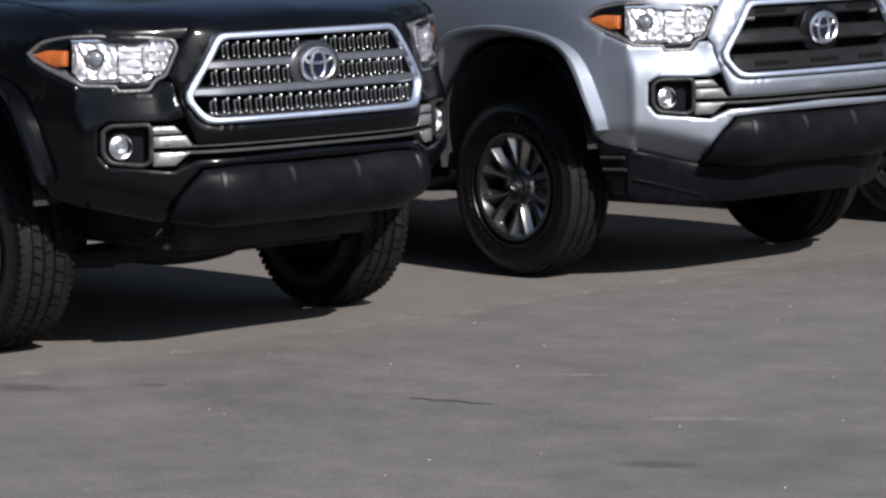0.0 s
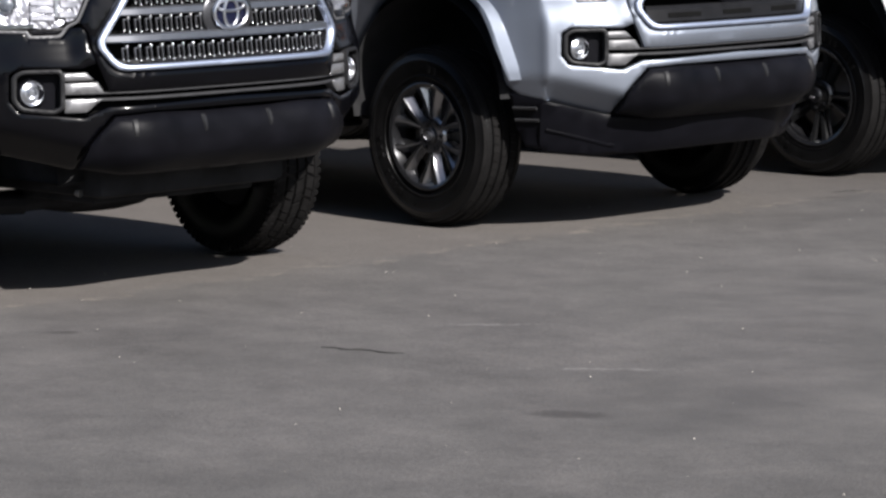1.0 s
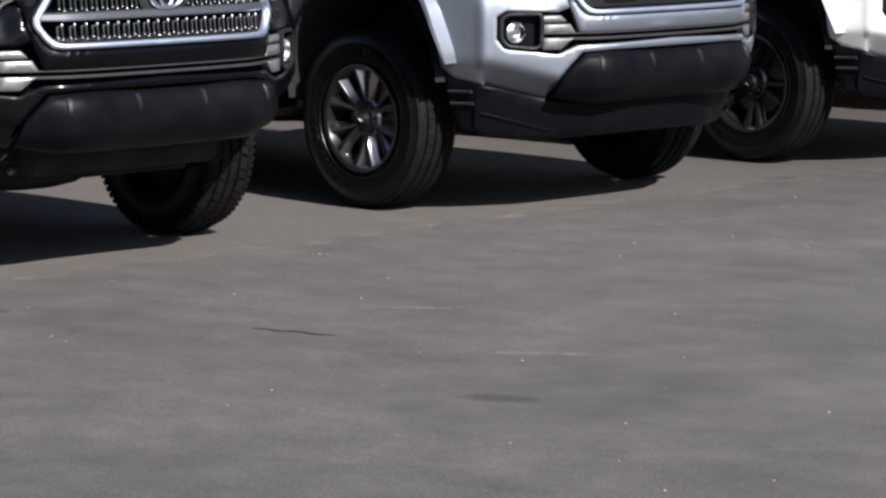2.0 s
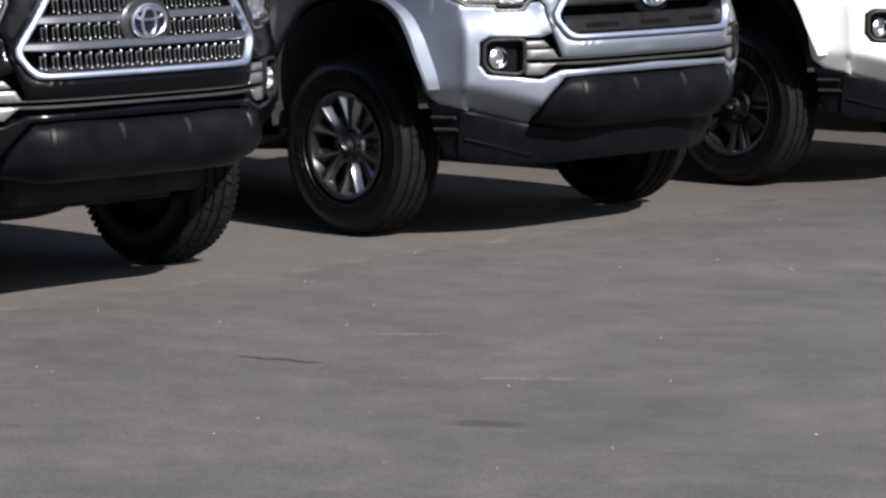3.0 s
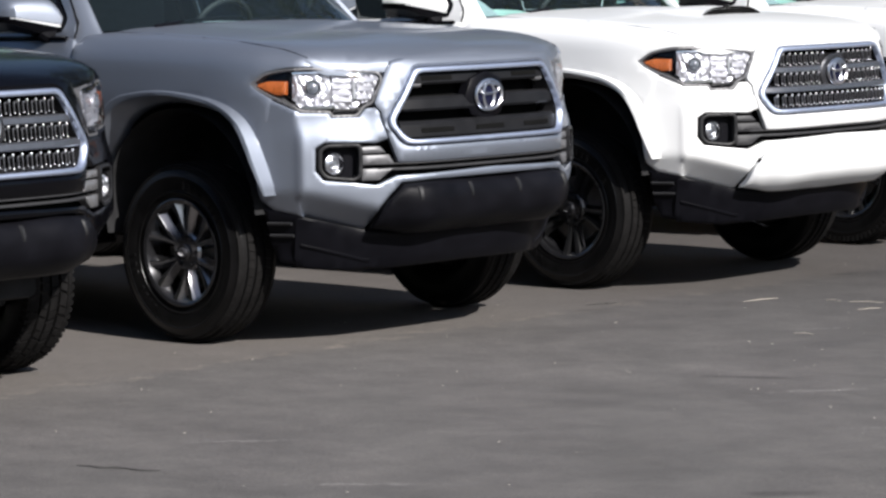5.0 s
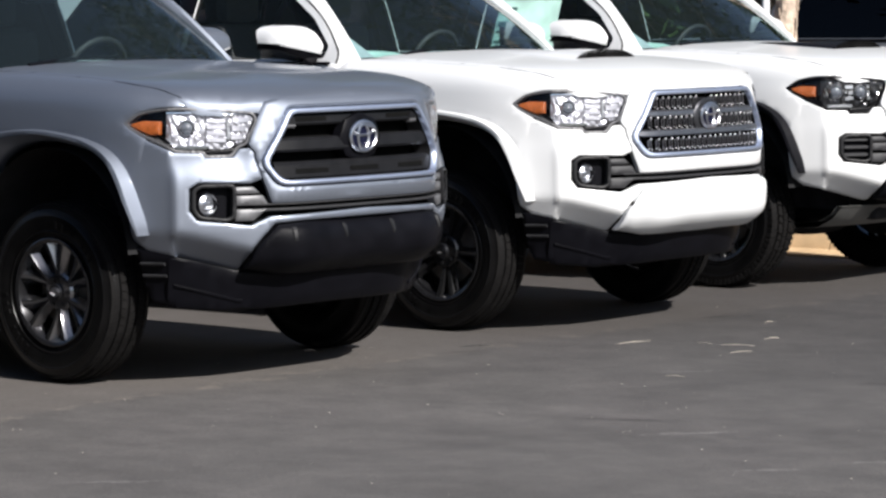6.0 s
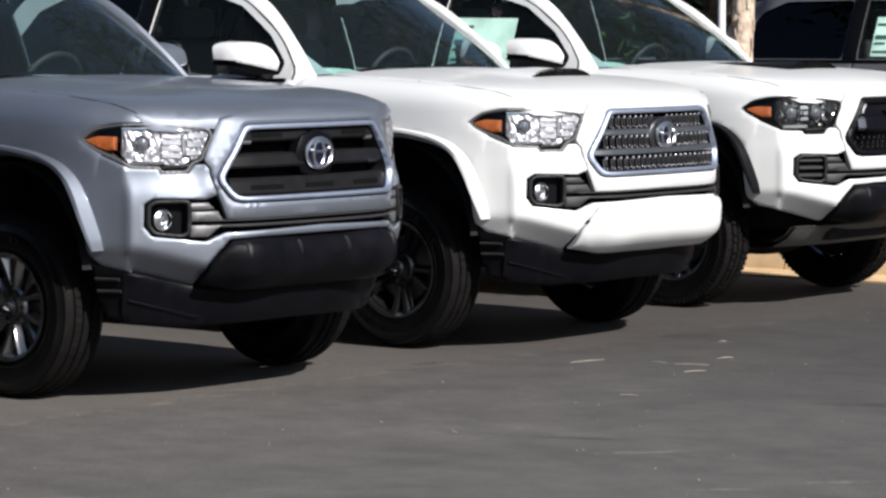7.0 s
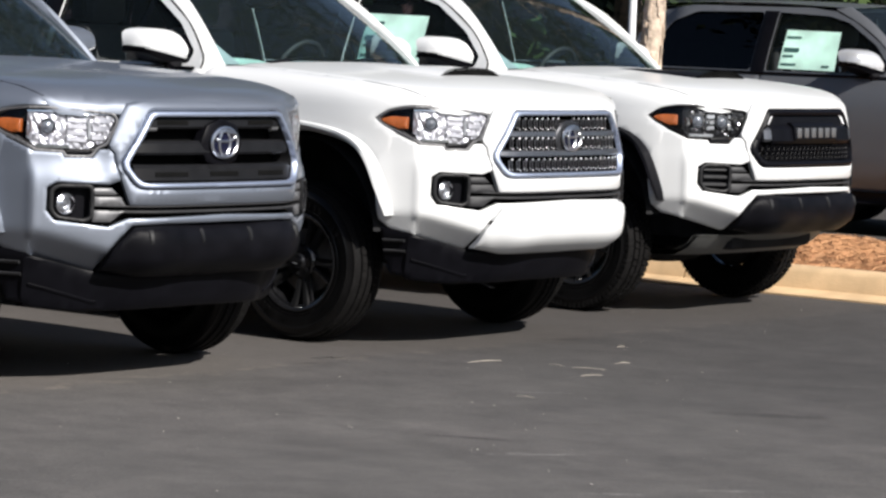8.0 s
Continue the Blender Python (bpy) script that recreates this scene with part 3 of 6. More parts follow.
def oval_plate(name, parent, c, w, h, depth, material, label="", sides=40, power=1.0):
    bm = bmesh.new()
    rows = []
    for k, dx in ((1.0, -depth), (1.0, -0.006), (0.93, 0.0), (0.5, 0.003), (0.001, 0.004)):
        rows.append([(c[0] + dx, c[1] + w * k * math.copysign(abs(math.cos(a)) ** power, math.cos(a)), c[2] + h * k * math.copysign(abs(math.sin(a)) ** power, math.sin(a)))
                     for a in np.linspace(0, 2 * math.pi, sides + 1)])
    grid(bm, rows)
    bmesh.ops.remove_doubles(bm, verts=bm.verts, dist=1e-5)
    return put(name, bm, material, parent, label)


def bar(bm, place, y0, y1, z0, z1, out, deep, n=24, dz=lambda y: 0.0):
    """A horizontal bar across the front, following its curve."""
    rows = []
    for i in range(n + 1):
        y = y0 + (y1 - y0) * i / n
        s, b, t = sy(y), z0 + dz(y), z1 + dz(y)
        e = (t - b) * 0.18
        rows.append([place(s, b, out - deep), place(s, b, out - e), place(s, b + e, out), place(s, t - e, out), place(s, t, out - e), place(s, t, out - deep)])
    grid(bm, rows)
    for r in (rows[0], rows[-1]):
        bm.faces.new([bm.verts.new(p) for p in r])
    bmesh.ops.recalc_face_normals(bm, faces=bm.faces)


STUD = {}


def grille(truck, kind, paint):
    g = empty("grille", truck, label={"mesh": "chrome-framed grille of small bright studs", "bars": "chrome-framed grille with thick black bars", "pro": "black honeycomb grille with block lettering"}[kind])
    # near-black sheet puts the shade behind the grille into its colour
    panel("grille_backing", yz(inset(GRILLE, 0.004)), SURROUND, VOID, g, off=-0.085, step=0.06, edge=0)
    ring = yz(rounded(GRILLE, 0.03))
    if kind != "pro":
        panel("grille_frame", ring, SURROUND, FRAME_CHROME, g, "polished chrome frame", holes=[yz(rounded(inset(GRILLE, 0.020), 0.03))], off=0.026, thick=0.024, step=0.012, edge=0.004, smooth=60)
        panel("grille_liner", yz(rounded(inset(GRILLE, 0.006), 0.03)), SURROUND, GRILLE_BLACK, g, holes=[yz(rounded(inset(GRILLE, 0.022), 0.03))], off=0.001, thick=0.07, step=0.03, edge=0)

    def halfspan(z):
        return float(np.interp(z, [0.822, 0.916, 1.131], [0.460, 0.523, 0.398])) - 0.02

    if kind == "mesh":
        for z in (0.932, 1.022):
            bm = bmesh.new()
            bar(bm, SURROUND, -halfspan(z), halfspan(z), z - 0.014, z + 0.014, 0.006, 0.05)
            put("crossbar", bm, GRILLE_BAR, g)
        if not STUD:
            wire = bmesh.new()
            for y, z0, z1 in ((-0.0100, -0.020, 0.019), (0.0100, -0.029, 0.025)):
                hexa(wire, (-0.005, y - 0.0014, z0), (0.003, y + 0.0014, z1), 0.0006)
            hexa(wire, (-0.005, -0.0100, 0.0165), (0.002, 0.0100, 0.0200), 0.0006)
            bead = bmesh.new()
            ball(bead, (0, 0, 0), (0.0050, 0.0042, 0.0050), 10)
            for key, mesh, material in (("wire", wire, STUD_DARK), ("bead", bead, STUD_CHROME)):
                src = put("stud_" + key, mesh, material)
                STUD[key] = src.data
                bpy.data.objects.remove(src)
        for z in (0.880, 0.978, 1.070):
            w = halfspan(z) - 0.028
            n = int(2 * w / 0.041)
            for i in range(n):
                y = -w + (2 * w) * (i + 0.5) / n
                if abs(y) < 0.108 and 0.9 < z < 1.0 or abs(y) < 0.048 and z > 1.0:
                    continue
                at = Matrix.Translation(SURROUND(sy(y), z, -0.010)) @ Matrix.Rotation(radians(5), 4, "X")
                share_mesh(STUD["wire"], "grille_stud", g, at)
                for dy, dz, k in ((0.0100, 0.024, 1.0), (0.0100, -0.027, 0.75), (-0.0100, -0.019, 0.65)):
                    share_mesh(STUD["bead"], "stud_bead", g, at @ Matrix.Translation((0.002, dy, dz)) @ Matrix.Scale(k, 4))
        panel("lower_lip", [(sy(y), z) for y, z in ((-0.43, 0.838), (0.43, 0.838), (0.47, 0.856), (-0.47, 0.856))], SURROUND, GRILLE_BLACK, g, off=-0.012, thick=0.02, step=0.05, edge=0.003)
        oval_plate("emblem_bezel", g, (0.938, 0, 0.998), 0.112, 0.090, 0.05, BEZEL_METAL)
        oval_plate("emblem_disc", g, (0.944, 0, 1.003), 0.074, 0.058, 0.01, EMBLEM_BLUE)
        emblem(g, (0.947, 0, 1.003), 0.074, 0.057)
    elif kind == "bars":
        for z, h in ((1.084, 0.050), (0.982, 0.056), (0.876, 0.076)):
            w = halfspan(z) - 0.005
            bm = bmesh.new()
            bar(bm, SURROUND, -w, w, z - h / 2, z + h / 2, -0.004, 0.06)
            put("grille_bar", bm, GRILLE_BLACK, g)
            if z != 0.982:
                # slots are raised near-black strips, their shade put into the colour
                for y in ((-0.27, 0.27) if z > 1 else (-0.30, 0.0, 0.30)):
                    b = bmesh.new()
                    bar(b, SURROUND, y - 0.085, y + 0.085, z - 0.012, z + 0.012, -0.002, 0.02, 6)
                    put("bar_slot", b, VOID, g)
        # paler blocks put in the light that the bars' ends catch
        for s in (-1, 1):
            for z in (1.07, 0.975, 0.875):
                b = bmesh.new()
                w = halfspan(z)
                bar(b, SURROUND, s * (w - 0.058), s * (w - 0.006), z - 0.020, z + 0.024, -0.008, 0.03, 3)
                put("side_piece", b, BAR_END, g)
        oval_plate("emblem_bezel", g, (0.932, 0, 1.000), 0.126, 0.104, 0.05, PLASTIC, sides=8, power=1.0)
        oval_plate("emblem_disc", g, (0.938, 0, 1.004), 0.078, 0.061, 0.01, EMBLEM_BLUE)
        emblem(g, (0.941, 0, 1.004), 0.078, 0.061)
    else:
        panel("grille_frame", ring, SURROUND, PLASTIC_SATIN, g, "satin black frame", holes=[yz(rounded(inset(GRILLE, 0.030), 0.03))], off=0.020, thick=0.06, step=0.04, edge=0.008)
        bm = bmesh.new()
        bar(bm, SURROUND, -0.40, 0.40, 0.945, 1.045, 0.022, 0.06)
        put("centre_bar", bm, PLASTIC_SATIN, g)
        panel("upper_panel", [(sy(y), z) for y, z in ((-0.40, 1.03), (0.40, 1.03), (0.375, 1.112), (-0.375, 1.112))], SURROUND, PLASTIC, g, off=-0.006, thick=0.02, step=0.04, edge=0.004)
        bm = bmesh.new()
        bar(bm, SURROUND, -0.22, 0.22, 0.955, 1.06, 0.034, 0.05, 12)
        put("letter_plate", bm, PLASTIC_SATIN, g)
        for i in range(6):
            y = -0.18 + 0.072 * i
            bm = bmesh.new()
            hexa(bm, (-0.012, -0.022, -0.027), (0.006, 0.022, 0.027), 0.006)
            o = put("letter_block", bm, GREY_TRIM, g, "satin chrome letter block")
            o.matrix_basis = Matrix.Translation(SURROUND(sy(y), 1.006, 0.038))
        for s in (-1, 1):
            wedge = [(s * y, z) for y, z in ((halfspan(1.118) - 0.008, 1.112), (halfspan(1.118) - 0.045, 1.112), (halfspan(1.05) - 0.030, 1.048), (halfspan(1.05) - 0.010, 1.048))]
            panel("side_piece", [(sy(y), z) for y, z in wedge], SURROUND, POLE, g, "pale satin wedge beside the grille", off=0.004, thick=0.03, step=0.03, edge=0.003)
            bm = bmesh.new()
            bar(bm, SURROUND, s * (halfspan(1.0) - 0.080), s * (halfspan(1.0) - 0.006), 0.958, 1.034, 0.020, 0.05, 4)
            put("side_block", bm, GRILLE_BAR, g, "dark satin side block")
        bm = bmesh.new()
        for j, z in enumerate((0.852, 0.876, 0.900, 0.924)):
            w = halfspan(z) - 0.03
            n = int(w * 2 / 0.04)
            for i in range(n):
                y = -w + 0.04 * (i + (0.5 if j % 2 else 0))
                c = SURROUND(sy(y), z, -0.012)
                ring_pts = [c + Vector((0, 0.017 * math.cos(a), 0.013 * math.sin(a))) for a in np.linspace(0, 2 * math.pi, 7)]
                tube(bm, ring_pts, 0.0035, 4)
        put("honeycomb", bm, PLASTIC, g, smooth=0, kind="stuff")


def headlight(truck, sign, dark):
    h = empty("headlight", truck, label="clear headlight with amber side reflector" if not dark else "black-bezel headlight with amber side reflector")
    out = yz(rounded(HEADLIGHT, 0.012), sign)
    panel("housing", out, FASCIA, PLASTIC_SATIN, h, off=-0.060, step=0.04, edge=0)
    bm = bmesh.new()
    sheet(bm, yz(rounded(inset(HEADLIGHT, -0.006), 0.012), sign), FASCIA, holes=[yz(rounded(inset(HEADLIGHT, 0.003), 0.012), sign)], off=-0.003, thick=0.055, step=0.03, edge=0.001)
    put("bezel", bm, PLASTIC_SATIN if dark else DARK_TRIM, h)
    inner = ALLOY_DARK if dark else REFLECTOR
    panel("amber_reflector", yz(rounded([(0.888, 1.076), (0.871, 1.089), (0.845, 1.087), (0.845, 1.034), (0.860, 1.033), (0.882, 1.058)], 0.003), sign), FASCIA, AMBER, h,
          "ribbed amber side reflector", off=-0.012, thick=0.02, step=0.02)
    # bright stepped bowls behind the lamps, their facets upright and level
    for loop, o, fu, fv in (([(0.836, 1.120), (0.712, 1.124), (0.712, 0.974), (0.806, 0.976), (0.836, 1.012)], -0.024, 90, 40),
                            ([(0.709, 1.123), (0.612, 1.116), (0.606, 0.990), (0.630, 0.972), (0.709, 0.974)], -0.026, 45, 70),
                            ([(0.609, 1.117), (0.546, 1.107), (0.541, 1.090), (0.576, 1.000), (0.603, 0.990)], -0.018, 150, 30)):
        bm = bmesh.new()
        u0, v0 = sy(loop[0][0]), loop[2][1]

        def facet(s, z, off, u0=u0, v0=v0, fu=fu, fv=fv):
            return FASCIA(s, z, off + 0.006 * (abs(math.sin((abs(s) - u0) * fu + 1.1 * math.sin(z * 61))) + abs(math.sin((z - v0) * fv + 1.3 * math.sin(abs(s) * 47)))) - 0.006)

        sheet(bm, yz(rounded(loop, 0.008), sign), facet, off=o, step=0.0095, thick=0.012, edge=0.001)
        put("reflector", bm, inner, h, smooth=20)
    lamps = ((0.770, 1.058, 0.031), (0.655, 1.056, 0.030)) if dark else ((0.772, 1.060, 0.028),)
    for y, z, r in lamps:
        p, q = FASCIA(sy(y * sign), z, -0.014), FASCIA(sy(y * sign), z, 0.0)
        m = Matrix.Translation(p) @ (q - p).to_track_quat("-Y", "Z").to_matrix().to_4x4()
        bm = bmesh.new()
        lathe(bm, [(r + 0.006, 0.03), (r + 0.006, -0.002), (r + 0.003, -0.005), (r, 0.0), (r * 0.96, 0.02)], 28, m)
        put("lamp_ring", bm, CHROME_DULL, h)
        bm = bmesh.new()
        lathe(bm, [(r * 0.96, 0.010), (r * 0.85, -0.002), (r * 0.5, -0.009), (0.0, -0.012)], 28, m)
        put("projector", bm, BULB, h)
    if not dark:
        # the high beam's stepped bowl: level louvres beside an upright divider
        for i in range(4):
            bm = bmesh.new()
            z = 1.000 + 0.026 * i
            bar(bm, FASCIA, sign * 0.640, sign * 0.706, z, z + 0.021, -0.017 - 0.003 * (i % 2), 0.012, 5, lambda y: -0.05 * (0.706 - abs(y)))
            put("reflector_step", bm, REFLECTOR, h)
        for i in range(3):
            bm = bmesh.new()
            z = 1.006 + 0.034 * i
            bar(bm, FASCIA, sign * (0.575 - 0.010 * i), sign * (0.622 - 0.004 * i), z, z + 0.028, -0.013, 0.010, 4)
            put("reflector_step", bm, REFLECTOR, h)
        bm = bmesh.new()
        bar(bm, FASCIA, sign * 0.626, sign * 0.636, 0.990, 1.108, -0.014, 0.02, 2)
        put("divider", bm, CHROME_DULL, h)
    else:
        for y0, y1 in ((0.690, 0.726), (0.585, 0.618)):
            for i in range(3):
                bm = bmesh.new()
                bar(bm, FASCIA, sign * y0, sign * y1, 1.012 + 0.030 * i, 1.034 + 0.030 * i, -0.020, 0.02, 3)
                put("reflector_step", bm, CHROME_DULL, h)
    bm = bmesh.new()
    bar(bm, FASCIA, sign * 0.700, sign * 0.806, 0.974, 0.990, -0.008, 0.03, 8)
    put("chrome_strip", bm, CHROME if not dark else CHROME_DULL, h)
    bm = bmesh.new()
    bar(bm, FASCIA, sign * 0.560, sign * 0.835, 1.117, 1.126, -0.010, 0.03, 10, lambda y: -0.008 * max(0, (0.70 - abs(y)) / 0.14))
    put("chrome_strip", bm, CHROME if not dark else PLASTIC_SATIN, h)
    panel("notch", yz([(0.606, 0.976), (0.628, 0.950), (0.708, 0.950), (0.711, 0.970)], sign), FASCIA, PLASTIC_SATIN, h, off=-0.006, thick=0.03, edge=0.002)
    panel("lens", yz(rounded(inset(HEADLIGHT, 0.004), 0.012), sign), FASCIA, LENS, h, "clear lens", off=0.001, thick=0.004, step=0.03, edge=0.003).visible_shadow = False


def fog_lamp(truck, sign, kind):
    f = empty("fog_lamp", truck, label="round fog lamp in a black bezel" if kind != "pro" else "black slatted bumper vent")
    panel("bezel", yz(rounded(FOG_EDGE, 0.014), sign), FASCIA, BEZEL, f, holes=[yz(rounded(inset(FOG_EDGE, 0.013), 0.014), sign)], off=0.008, thick=0.06, step=0.03, edge=0.003)
    panel("bezel_pocket", yz(rounded(inset(FOG_EDGE, 0.008), 0.014), sign), FASCIA, PLASTIC, f, off=-0.040, thick=0.01, step=0.03, edge=0)
    if kind == "pro":
        for z in (0.725, 0.765, 0.805):
            bm = bmesh.new()
            bar(bm, FASCIA, sign * 0.628, sign * 0.742, z - 0.008, z + 0.008, -0.012, 0.03, 6)
            put("slat", bm, DASH, f)
        return
    p = FASCIA(sy(0.710 * sign), 0.754, -0.022)
    m = Matrix.Translation(p) @ Matrix.Rotation(radians(90 + sign * 12), 4, "Z")
    bm = bmesh.new()
    lathe(bm, [(0.052, 0.03), (0.052, 0.0), (0.046, -0.006), (0.043, 0.0)], 28, m)
    put("lamp_ring", bm, PLASTIC_SATIN, f)
    bm = bmesh.new()
    lathe(bm, [(0.043, 0.0), (0.036, 0.010), (0.024, 0.004), (0.020, 0.012), (0.010, 0.003), (0.0, 0.003)], 20, m)
    put("reflector", bm, CHROME_DULL, f)
    bm = bmesh.new()
    lathe(bm, [(0.044, 0.0), (0.034, -0.008), (0.018, -0.012), (0.0, -0.013)], 28, m)
    put("lens", bm, LENS, f, "clear round lens").visible_shadow = False


def flare(truck, sign, x0, mirror, material, low=True):
    a, b = curve(ARCH_OUT, 5), curve(ARCH_IN, 5)
    bm = bmesh.new()
    rows = []
    for i, ((xo, zo), (xi, zi)) in enumerate(zip(a, b)):
        tip = 0.035 * max(0, i - len(a) + 9) / 8
        w = half_width(xo) if not mirror else 0.932
        px = [(xo + (xi - xo) * k, zo + (zi - zo) * k, y) for k, y in ((0.0, w - 0.01), (0.03, min(w + 0.014, 0.953)), (0.10, 0.9545 if w > 0.9 else 0.950), (0.32, 0.956), (0.42, 0.953),
                                                                       (0.50, 0.940), (0.70, 0.912), (0.90, 0.890), (1.0, 0.875), (1.04, 0.85))]
        rows.append([(x0 + (-x if mirror else x), sign * (y - tip), z) for x, z, y in px])
    grid(bm, rows)
    for r in (rows[0], rows[-1]):
        bm.faces.new([bm.verts.new(p) for p in r])
    bmesh.ops.recalc_face_normals(bm, faces=bm.faces)
    put("wheel_arch_flare", bm, material, truck)
    bm = bmesh.new()
    rows = []
    for k in range(25):
        t = radians(4 + 186 * k / 24)
        rows.append([(x0 + 0.02 + 0.455 * math.cos(t), sign * y, 0.52 + 0.455 * math.sin(t)) for y in (0.90, 0.60, 0.44)] + [(x0 + 0.02 + 0.1 * math.cos(t), sign * 0.44, 0.51 + 0.1 * math.sin(t))])
    grid(bm, rows)
    put("wheel_well", bm, UNDER, truck)


def mirror(truck, sign, paint):
    """A wedge-shaped shell on a black base that deepens towards the door."""
    m = empty("door_mirror", truck, label="folding door mirror with painted cap")
    us = [0.0, 0.015, 0.04, 0.08, 0.14, 0.25, 0.4, 0.55, 0.70, 0.80, 0.88, 0.94, 0.965, 0.985, 1.0]

    def form(u):
        y = 1.070 - 0.255 * u
        f = -0.80 + 0.30 * (0.95 - y) - 0.075 * max(0, 1 - u / 0.16) ** 2
        b = -0.972 + 0.30 * (0.95 - y) + 0.03 * max(0, 1 - u / 0.10) ** 2
        mid = 1.362 - 0.044 * u
        top = float(np.interp(u, [0, 0.015, 0.04, 0.08, 0.14, 0.25, 0.4, 0.70, 0.80, 0.88, 0.94, 0.98, 1.0], [1.375, 1.392, 1.410, 1.425, 1.437, 1.445, 1.450, 1.449, 1.445, 1.434, 1.410, 1.370, 1.325]))
        low = float(np.interp(u, [0, 0.05, 0.3, 0.6, 1.0], [1.346, 1.334, 1.314, 1.286, 1.266]))
        return y, f, b, mid, max(top, mid + 0.002), low

    bm = bmesh.new()
    rows = []
    for u in us:
        y, f, b, mid, top, low = form(u)
        ring = [(b + (f - b) * math.cos(a) ** 0.55, sign * y, mid + (top - mid) * math.sin(a) ** 0.7) for a in np.linspace(0, math.pi / 2, 11)]
        rows.append([(b, sign * y, mid)] + ring)
    vs = grid(bm, rows)
    bm.faces.new(vs[0])
    bm.faces.new(vs[-1])
    bmesh.ops.recalc_face_normals(bm, faces=bm.faces)
    put("cap", bm, paint, m)
    bm = bmesh.new()
    rows = []
    for u in us:
        y, f, b, mid, top, low = form(u)
        rows.append([(b, sign * y, mid + 0.004), (f - 0.004, sign * y, mid + 0.003), (f - 0.002, sign * y, mid - 0.006), (f - 0.010, sign * y, (mid + low) / 2), (f - 0.030, sign * y, low), (b, sign * y, low)])
    vs = grid(bm, rows)
    bm.faces.new(vs[0])
    bm.faces.new(vs[-1])
    bmesh.ops.recalc_face_normals(bm, faces=bm.faces)
    tube(bm, [(-0.84, sign * 0.89, 1.293), (-0.83, sign * 0.87, 1.278), (-0.81, sign * 0.84, 1.268)], (0.03, 0.035, 0.04), 10)
    put("base", bm, PLASTIC, m, "black plastic mirror base")
    bm = bmesh.new()
    rows = []
    for u in np.linspace(0.08, 0.99, 12):
        y, f, b, mid, top, low = form(u)
        rows.append([(f - 0.004, sign * y, mid - 0.002), (f + 0.002, sign * y, mid - 0.003), (f + 0.002, sign * y, mid - 0.006 - 0.010 * u), (f - 0.006, sign * y, mid - 0.008 - 0.010 * u)])
    grid(bm, rows)
    bmesh.ops.recalc_face_normals(bm, faces=bm.faces)
    put("turn_signal", bm, ALLOY_BRIGHT, m)
    bm = bmesh.new()
    hexa(bm, (-0.985, sign * 0.84, 1.29), (-0.979, sign * 1.04, 1.42), 0.002)
    put("mirror_glass", bm, CHROME, m)


def hood_scoop(truck, paint, black):
    s = empty("hood_scoop", truck, label="hood scoop with a black mouth")
    bm = bmesh.new()
    rows = []
    for i in range(13):
        x = -0.24 + 0.58 * i / 12
        h = 0.028 * min(1, (i / 8)) ** 1.3
        w = 0.20 + 0.05 * i / 12
        rows.append([hood_place(x, w * k, h * max(0.0, 1 - abs(k) ** 4) - (0.004 if abs(k) > 0.95 else 0)) for k in np.linspace(-1, 1, 17)])
    grid(bm, rows)
    put("scoop_body", bm, black and PLASTIC or paint, s)
    # the shade in the mouth is a flat near-black sheet
    bm = bmesh.new()
    rows = [[hood_place(0.335, 0.246 * k, (0.037 * max(0, 1 - abs(k) ** 4)) * j) for k in np.linspace(-1, 1, 17)] for j in (0, 1)]
    grid(bm, rows)
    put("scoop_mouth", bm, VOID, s)


